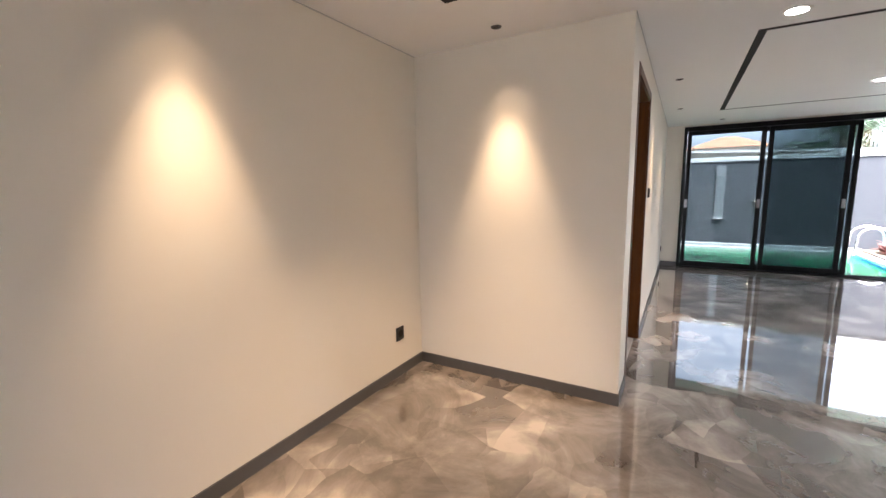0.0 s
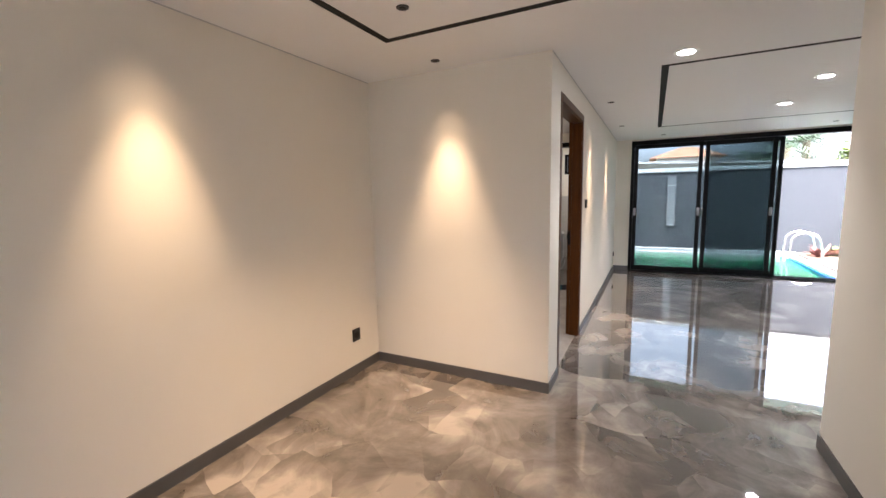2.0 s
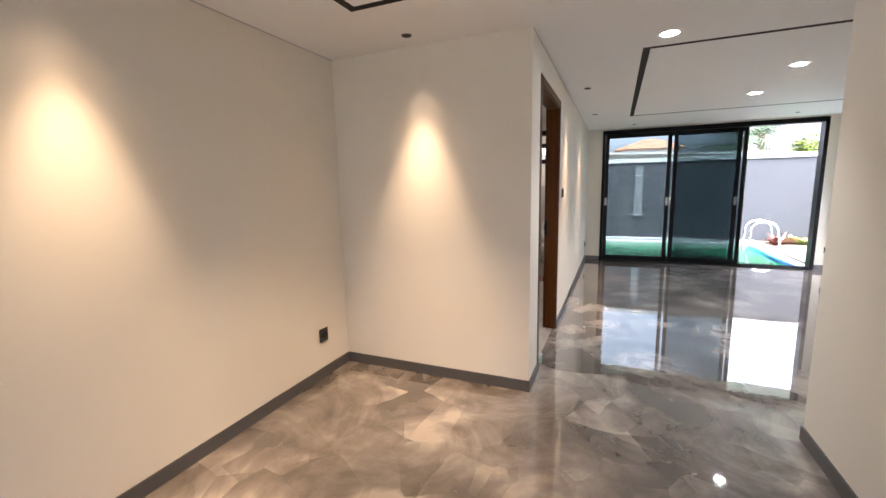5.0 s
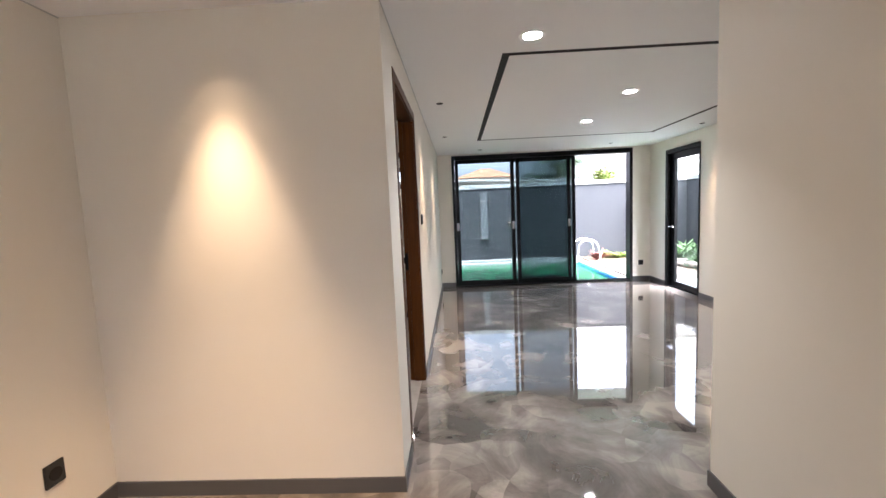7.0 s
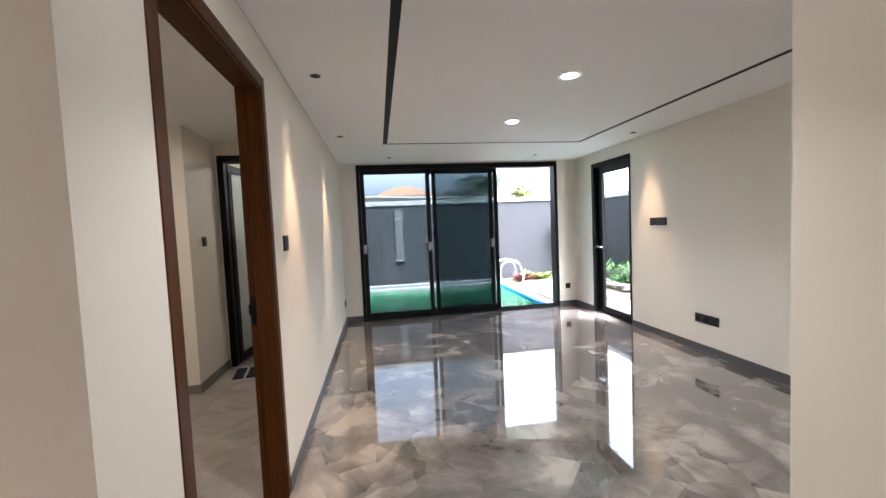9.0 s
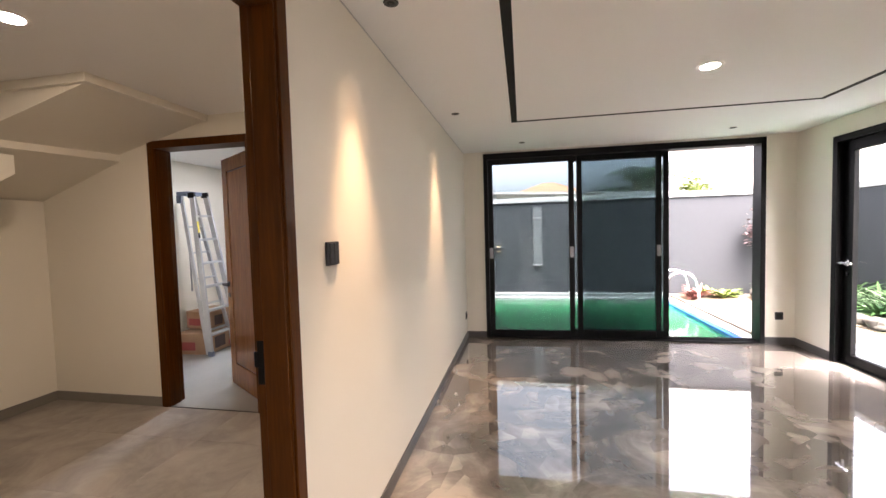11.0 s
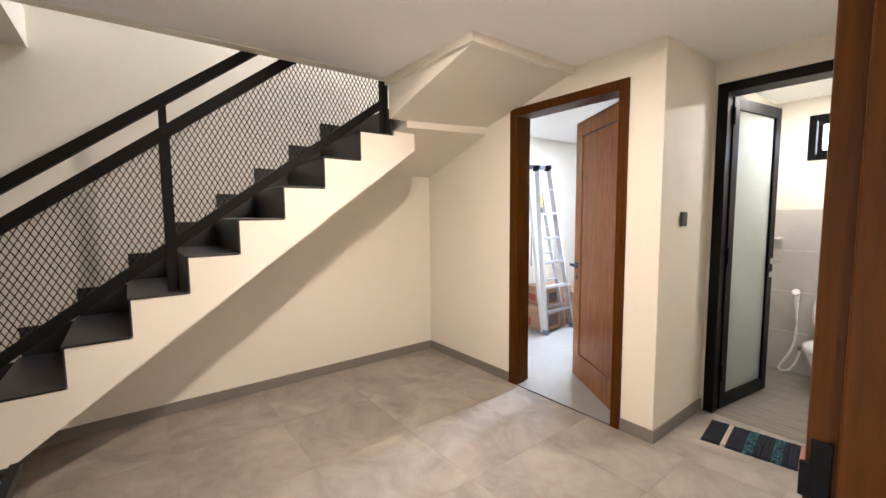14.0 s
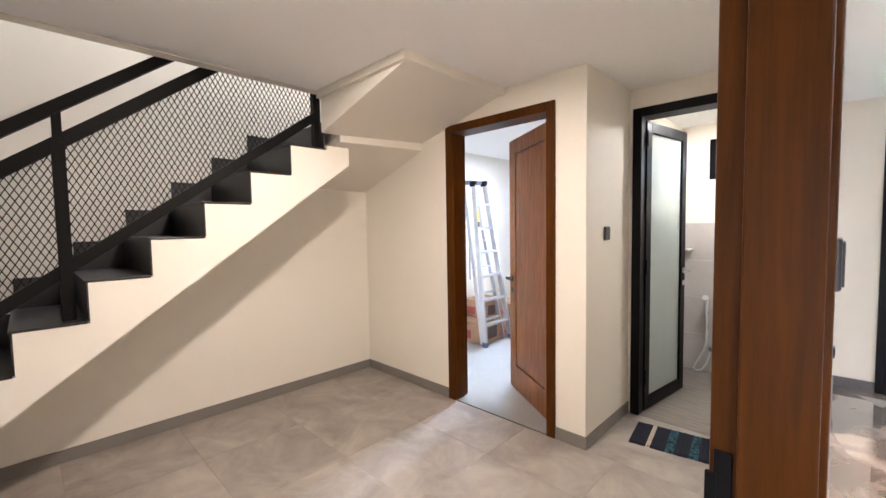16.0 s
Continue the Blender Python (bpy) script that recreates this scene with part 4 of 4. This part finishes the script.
for a, b, m, l in cuts:
    part("woven_band", rib(a, b), m, mat_thing, l)


# ---- outside: ground, pool, walls ----
struct("ground", boxes((-400, -400, -0.6, 400, 400, -0.56)), plain("dry_ground", (0.22, 0.2, 0.16), 0.95, 0.2, 0.3), "dry ground round the house", "ground")
struct("pavement_deck", boxes((3.47, 9.72, -0.5, 4.85, 11.9, 0.0), (-2.5, 9.43, -0.5, 3.47, 9.62, -0.03)), DECK, "beige stone pool deck", "deck")
struct("pavement_terrace", boxes((3.79, 6.2, -0.5, 6.2, 9.72, -0.09)), TERRACE, "pale tiled terrace", "terrace")
struct("pool_kerb", boxes((3.30, 9.62, -0.5, 3.47, 12.4, -0.026), bevel=0.01), COPING, "pale coping along the pool", "coping")
struct("pool_edge", boxes((3.23, 9.62, -0.5, 3.30, 12.4, -0.04)), POOLBLUE, "blue tiled pool edge", "pool edge")
struct("water", boxes((-2.5, 9.62, -0.3, 3.23, 12.45, -0.085)), WATER, "green rippling pool water", "water")
struct("pool_ledge", boxes((-2.5, 12.45, -0.5, 3.47, 12.8, -0.04), (-2.5, 12.62, -0.04, 3.47, 12.8, 0.02)), COPING, "white ledge at the far pool side", "ledge")
bwall = struct("wall_boundary", boxes((-4.0, 12.8, -0.5, 6.4, 12.98, 1.88), (6.2, 6.2, -0.5, 6.4, 12.8, 1.88)), RENDER, "grey rendered boundary wall", "wall")
struct("wall_coping", boxes((-4.0, 12.77, 1.88, 6.43, 13.01, 1.98), (6.17, 6.2, 1.88, 6.43, 12.77, 1.98)), COPING, "pale coping on the boundary wall", "coping")
struct("wall_pool_left", boxes((-2.7, 9.42, -0.5, -2.5, 12.8, 1.88)), RENDER, "grey rendered pool wall", "wall")
struct("eaves_soffit", boxes((-2.7, 9.42, 2.45, 3.781, 10.35, 2.62)), CEIL, "pale soffit over the pool edge", "soffit")

# wall panel with water spout, and a small wall lamp
niche = thing("wall_panel", "tall pale stone strip on the grey wall", "wall panel", 1.01, 12.8, 0.6)
part("stone_strip", boxes((-0.09, -0.03, 0, 0.09, 0, 1.18), bevel=0.006), plain("pale_grey_stone", (0.068, 0.073, 0.078), 0.7), niche)
part("spout", boxes((-0.10, -0.07, -0.02, 0.10, 0.0, 0.0), (-0.10, -0.05, 0.95, 0.10, 0, 0.97)), COPING, niche)


def wall_lamp(x, z):
    d = thing("wall_lamp", "small black up and down wall lamp, lit", "wall lamp", x, 12.8, z, group="lamps on the boundary wall")
    part("body", boxes((-0.05, -0.09, -0.045, 0.05, 0, 0.045), bevel=0.004), BLACK, d)
    part("lens", boxes((-0.035, -0.08, 0.0455, 0.035, -0.02, 0.048)), WALLGLOW, d)
    part("lens", boxes((-0.035, -0.08, -0.048, 0.035, -0.02, -0.0455)), WALLGLOW, d)


wall_lamp(1.69, 0.94)
wall_lamp(0.22, 0.93)

pl = thing("pool_ladder", "polished steel pool ladder with two hoops", "pool ladder", 3.42, 11.85, -0.03)
for dy in (0.0, 0.42):
    pts = [(-0.30, dy, -0.25)] + [(-0.30 + 0.02 * i, dy, 0.02 + 0.13 * i) for i in range(3)]
    pts += [(-0.02 + 0.24 * math.cos(a), dy, 0.36 + 0.19 * math.sin(a)) for a in np.linspace(math.pi, 0.15, 12)]
    pts += [(0.25, dy, 0.2), (0.26, dy, 0.0)]
    smooth(part("hoop", swept(pts, 0.022, 12), STEEL, pl))
for z in (-0.08, -0.22):
    part("step", boxes((-0.34, 0.0, z, -0.27, 0.42, z + 0.02), bevel=0.004), STEEL, pl)


# ---- plants ----
def blade(bm, root, heading, length, rise, width, droop, segs=5):
    """One arching leaf."""
    prev = None
    d = Vector((math.cos(heading), math.sin(heading), 0))
    s = Vector((-d.y, d.x, 0))
    for i in range(segs + 1):
        f = i / segs
        p = Vector(root) + d * length * f * math.cos(rise * (1 - 0.4 * f)) + Vector((0, 0, length * (math.sin(rise) * f - droop * f * f)))
        w = width * (0.25 + 1.5 * f) * (1 - f) ** 0.7 * 1.3 + 0.001
        cur = (bm.verts.new(p - s * w + Vector((0, 0, w * 0.5))), bm.verts.new(p), bm.verts.new(p + s * w + Vector((0, 0, w * 0.5))))
        if prev:
            bm.faces.new((prev[0], prev[1], cur[1], cur[0]))
            bm.faces.new((prev[1], prev[2], cur[2], cur[1]))
        prev = cur


def tuft(name, label, x, y, z, mat, count, length, width, lift=(0.5, 1.3), droop=0.5):
    t = thing(name, label, "plant", x, y, z)
    bm = bmesh.new()
    for _ in range(count):
        blade(bm, (random.uniform(-0.03, 0.03), random.uniform(-0.03, 0.03), 0), random.uniform(0, math.tau), length * random.uniform(0.6, 1.1), random.uniform(*lift), width, random.uniform(0.2, droop))
    part("leaves", bm, mat, t)
    return t


struct("planting_bed", boxes((3.47, 11.9, -0.5, 6.2, 12.8, 0.0), (4.85, 9.74, -0.5, 6.2, 11.9, 0.01)), SOIL, "dark soil of the planting bed", "bed")
tuft("bromeliad", "reddish bromeliad beside the pool ladder", 3.85, 12.3, 0.0, BROMEL, 34, 0.36, 0.028)
tuft("bromeliad", "reddish bromeliad beside the pool ladder", 3.68, 12.15, 0.0, BROMEL, 26, 0.28, 0.024)
for x, y, l in ((4.25, 12.3, 0.26), (4.45, 12.45, 0.24), (4.1, 12.5, 0.25)):
    tuft("lime_plant", "bright lime-green ground plant", x, y, 0.0, LIME, 40, l, 0.03)
for i in range(13):
    x, y = 5.2 + random.uniform(0, 0.75), 10.15 + i * 0.14 + random.uniform(-0.1, 0.1)
    tuft("fern", "lush green fern in the bed", x, y, 0.0, FERN, 60, random.uniform(0.45, 0.68), 0.026, (0.6, 1.4), 0.6)
tuft("fern", "lush green fern in the bed", 5.1, 12.4, 0.0, FERN, 40, 0.42, 0.03)
tuft("fern", "lush green fern in the bed", 5.5, 12.2, 0.0, FERN, 40, 0.5, 0.03)


def stone(x, y, z, sx, sy, sz, mat=ROCK):
    t = thing("garden_rock", "rounded brown garden rock", "rock", x, y, z, random.uniform(0, 180), "garden rocks")
    bm = bmesh.new()
    bmesh.ops.create_icosphere(bm, subdivisions=3, radius=1)
    off = Vector((random.uniform(0, 50), 0, 0))
    for v in bm.verts:
        v.co *= 1 + 0.28 * noise.noise(v.co * 1.4 + off) + 0.1 * noise.noise(v.co * 4 + off)
        v.co = Vector((v.co.x * sx, v.co.y * sy, (v.co.z * 0.8 + 0.7) * sz))
    smooth(part("stone", bm, mat, t))
    return t


stone(4.85, 12.25, 0.0, 0.24, 0.16, 0.14)
stone(5.2, 12.0, 0.0, 0.3, 0.2, 0.15)
for i in range(12):
    stone(4.96 + random.uniform(-0.06, 0.16), 9.9 + i * 0.15, 0.0, random.uniform(0.1, 0.18), random.uniform(0.09, 0.15), random.uniform(0.06, 0.11))


def leafy(name, label, x, y, z, trunk_h, crown, count, mat, leaf):
    t = thing(name, label, "tree", x, y, z)
    tb = bmesh.new()
    tube(tb, (0, 0, 0), (0.04, 0.02, trunk_h), 0.06 * crown[0] + 0.02, 10, 0.03 * crown[0] + 0.01)
    tips = []
    for k in range(9):
        a, u = random.uniform(0, math.tau), random.uniform(0.3, 0.95)
        tip = Vector((math.cos(a) * crown[0] * u, math.sin(a) * crown[1] * u, trunk_h + crown[2] * random.uniform(-0.3, 0.9)))
        tube(tb, (0.03, 0.02, trunk_h * random.uniform(0.65, 1)), tip, 0.022 * crown[0] + 0.006, 6, 0.006)
        tips.append(tip)
    part("trunk", tb, BARK, t)
    bm = bmesh.new()
    for _ in range(count):
        p = random.choice(tips) + Vector([random.gauss(0, 0.26 * c) for c in crown])
        a = random.uniform(0, math.tau)
        u, v = Vector((math.cos(a), math.sin(a), random.uniform(-0.5, 0.5))) * leaf, Vector((-math.sin(a), math.cos(a), random.uniform(-0.6, 0.6))) * leaf * 0.45
        bm.faces.new([bm.verts.new(q) for q in (p - u, p + v, p + u, p - v)])
    part("crown", bm, mat, t)
    return t


leafy("blossom_tree", "slender tree with pale pink blossoms by the wall", 4.98, 12.5, 0.0, 1.1, (0.22, 0.18, 0.5), 420, PINK, 0.05)
leafy("tree", "yellow-green tree behind the boundary wall", 6.7, 20.2, -0.56, 2.7, (0.6, 0.6, 0.7), 1500, LIME, 0.09)
leafy("tree", "green tree behind the garden wall", 12.5, 14.5, -0.56, 3.0, (1.6, 1.6, 1.2), 1500, TREE, 0.14)


def palm(x, y, z, h, size, lean):
    t = thing("palm_tree", "tall palm with dark drooping fronds", "palm tree", x, y, z)
    part("trunk", swept([(lean * (f ** 2), 0, h * f) for f in np.linspace(0, 1, 8)], 0.13, 10), BARK, t)
    bm = bmesh.new()
    for k in range(22):
        a, up = k * 2.4 + random.uniform(-0.2, 0.2), random.uniform(-0.1, 1.2)
        d = Vector((math.cos(a), math.sin(a), 0))
        s = Vector((-d.y, d.x, 0))
        pts = [Vector((lean, 0, h)) + d * size * f * math.cos(up * 0.7) + Vector((0, 0, size * (math.sin(up) * f - 0.75 * f * f))) for f in np.linspace(0, 1, 15)]
        for p, q in zip(pts, pts[1:]):
            for sg in (1, -1):
                w = size * 0.26 * (1 - abs((p - pts[0]).length / size - 0.45))
                tip = q + s * sg * w + Vector((0, 0, -w * random.uniform(0.3, 0.8))) + d * w * 0.5
                bm.faces.new([bm.verts.new(c) for c in (p, p.lerp(q, 0.45), tip)])
            bm.faces.new([bm.verts.new(c) for c in (p + s * 0.012, p - s * 0.012, q)])
    part("crown", bm, PALM, t)
    return t


palm(4.7, 20.0, -0.56, 3.55, 1.55, 0.1)
palm(5.6, 20.8, -0.56, 3.75, 1.4, -0.1)
palm(4.0, 21.2, -0.56, 3.2, 1.1, 0.1)


def house(x, y, w, d, h, roof, label, rmat, windows=2):
    t = thing("house", label, "house", x, y, -0.56)
    part("wall", boxes((-w / 2, -d / 2, 0, w / 2, d / 2, h)), HOUSEWALL, t)
    part("roof", prism([(-w / 2 - 0.4, h), (w / 2 + 0.4, h), (w * 0.1, h + roof), (-w * 0.1, h + roof)], -d / 2 - 0.4, d / 2 + 0.4, "y"), rmat, t)
    for k in range(windows):
        wx = -w / 2 + w * (k + 0.5) / windows
        o = part("window", boxes((wx - 0.5, -d / 2 - 0.04, h - 1.5, wx + 0.5, -d / 2, h - 0.4)), COPING, t)
        part("pane", boxes((wx - 0.42, -d / 2 - 0.05, h - 1.42, wx + 0.42, -d / 2 - 0.038, h - 0.48)), TINT, o)
    return t


house(2.3, 31.5, 3.2, 3, 4.0, 0.55, "distant house with an orange tiled roof", ROOFTILE)
house(14.2, 27, 9, 8, 6.2, 0.8, "pale two-storey house behind the wall", HOUSEWALL, 3)
house(-9, 34, 9, 8, 3.0, 0.5, "pale low house behind the wall", HOUSEWALL)


carport = thing("carport_roof", "pale sheet-metal roof beyond the wall", "roof", 0, 0, 0)
part("sheet", prism([(-6.0, 2.50), (4.6, 2.08), (4.6, 2.14), (-6.0, 2.56)], 15.0, 18.0, "y"), COPING, carport)
for x in (-5.5, 0.0, 4.4):
    part("post", boxes((x - 0.05, 15.2, -0.56, x + 0.05, 15.3, 2.52 - 0.0396 * (x + 6.0))), COPING, carport)


# ---- floor tiles of hall, bathroom and wall tiles ----
def tiled(parent, name, x0, y0, x1, y1, pitch_x, pitch_y, z, mat, gap=0.0014, thick=0.01, keep=lambda x, y: True):
    shared = {}
    nx, ny = math.ceil((x1 - x0) / pitch_x), math.ceil((y1 - y0) / pitch_y)
    for i in range(nx):
        for j in range(ny):
            a, b = x0 + i * pitch_x, y0 + j * pitch_y
            w, d = min(pitch_x, x1 - a) - gap, min(pitch_y, y1 - b) - gap
            if w < 0.02 or d < 0.02 or not keep(a + w / 2, b + d / 2):
                continue
            key = (round(w, 3), round(d, 3))
            if key not in shared:
                shared[key] = mesh(name, boxes((0, 0, -thick, w, d, 0), bevel=0.0008), mat)
            o = new(name, shared[key])
            o.parent = parent
            o.location = (a, b, z)


tiled(hall_floor, "floor_tile", -3.28, 2.9, -1.605, 4.1, 0.6, 0.6, 0.0, HALLTILE)
tiled(hall_floor, "floor_tile", -3.28, 4.1, -0.03, 6.94, 0.6, 0.6, 0.0, HALLTILE)
tiled(hall_floor, "floor_tile", -1.066, 6.94, -T, 7.628, 0.6, 0.6, 0.0, HALLTILE)
tiled(bpy.data.objects["floor_bathroom"], "plank_tile", -1.066, 7.632, -T, 8.95, 0.93, 0.155, 0.0, BATHFLOOR, 0.002)


def wall_tiles(parent, name, axis, at, a0, a1, z0, z1, pa, pz, out, mat):
    shared = {}
    for i in range(math.ceil((a1 - a0) / pa)):
        for j in range(math.ceil((z1 - z0) / pz)):
            a, z = a0 + i * pa, z0 + j * pz
            w, h = min(pa, a1 - a) - 0.003, min(pz, z1 - z) - 0.003
            if w < 0.01 or h < 0.01:
                continue
            key = (round(w, 3), round(h, 3))
            if key not in shared:
                r = (0, 0, 0, w, out * 0.008, h) if axis == "y" else (0, 0, 0, out * 0.008, w, h)
                r = (min(r[0], r[3]), min(r[1], r[4]), 0, max(r[0], r[3]), max(r[1], r[4]), h)
                shared[key] = mesh(name, boxes(r, bevel=0.0008), mat)
            o = new(name, shared[key])
            o.parent = parent
            o.location = (a, at, z) if axis == "y" else (at, a, z)


wall_tiles(bpy.data.objects["wall_bath_back"], "wall_tile", "y", 8.95, -1.058, -T, 0.0, 1.369, 0.6, 0.3423, -1, BATHTILE)
wall_tiles(bpy.data.objects["wall_bath_west"], "wall_tile", "x", -1.066, 7.79, 8.942, 0.0, 1.369, 0.6, 0.3423, 1, BATHTILE)
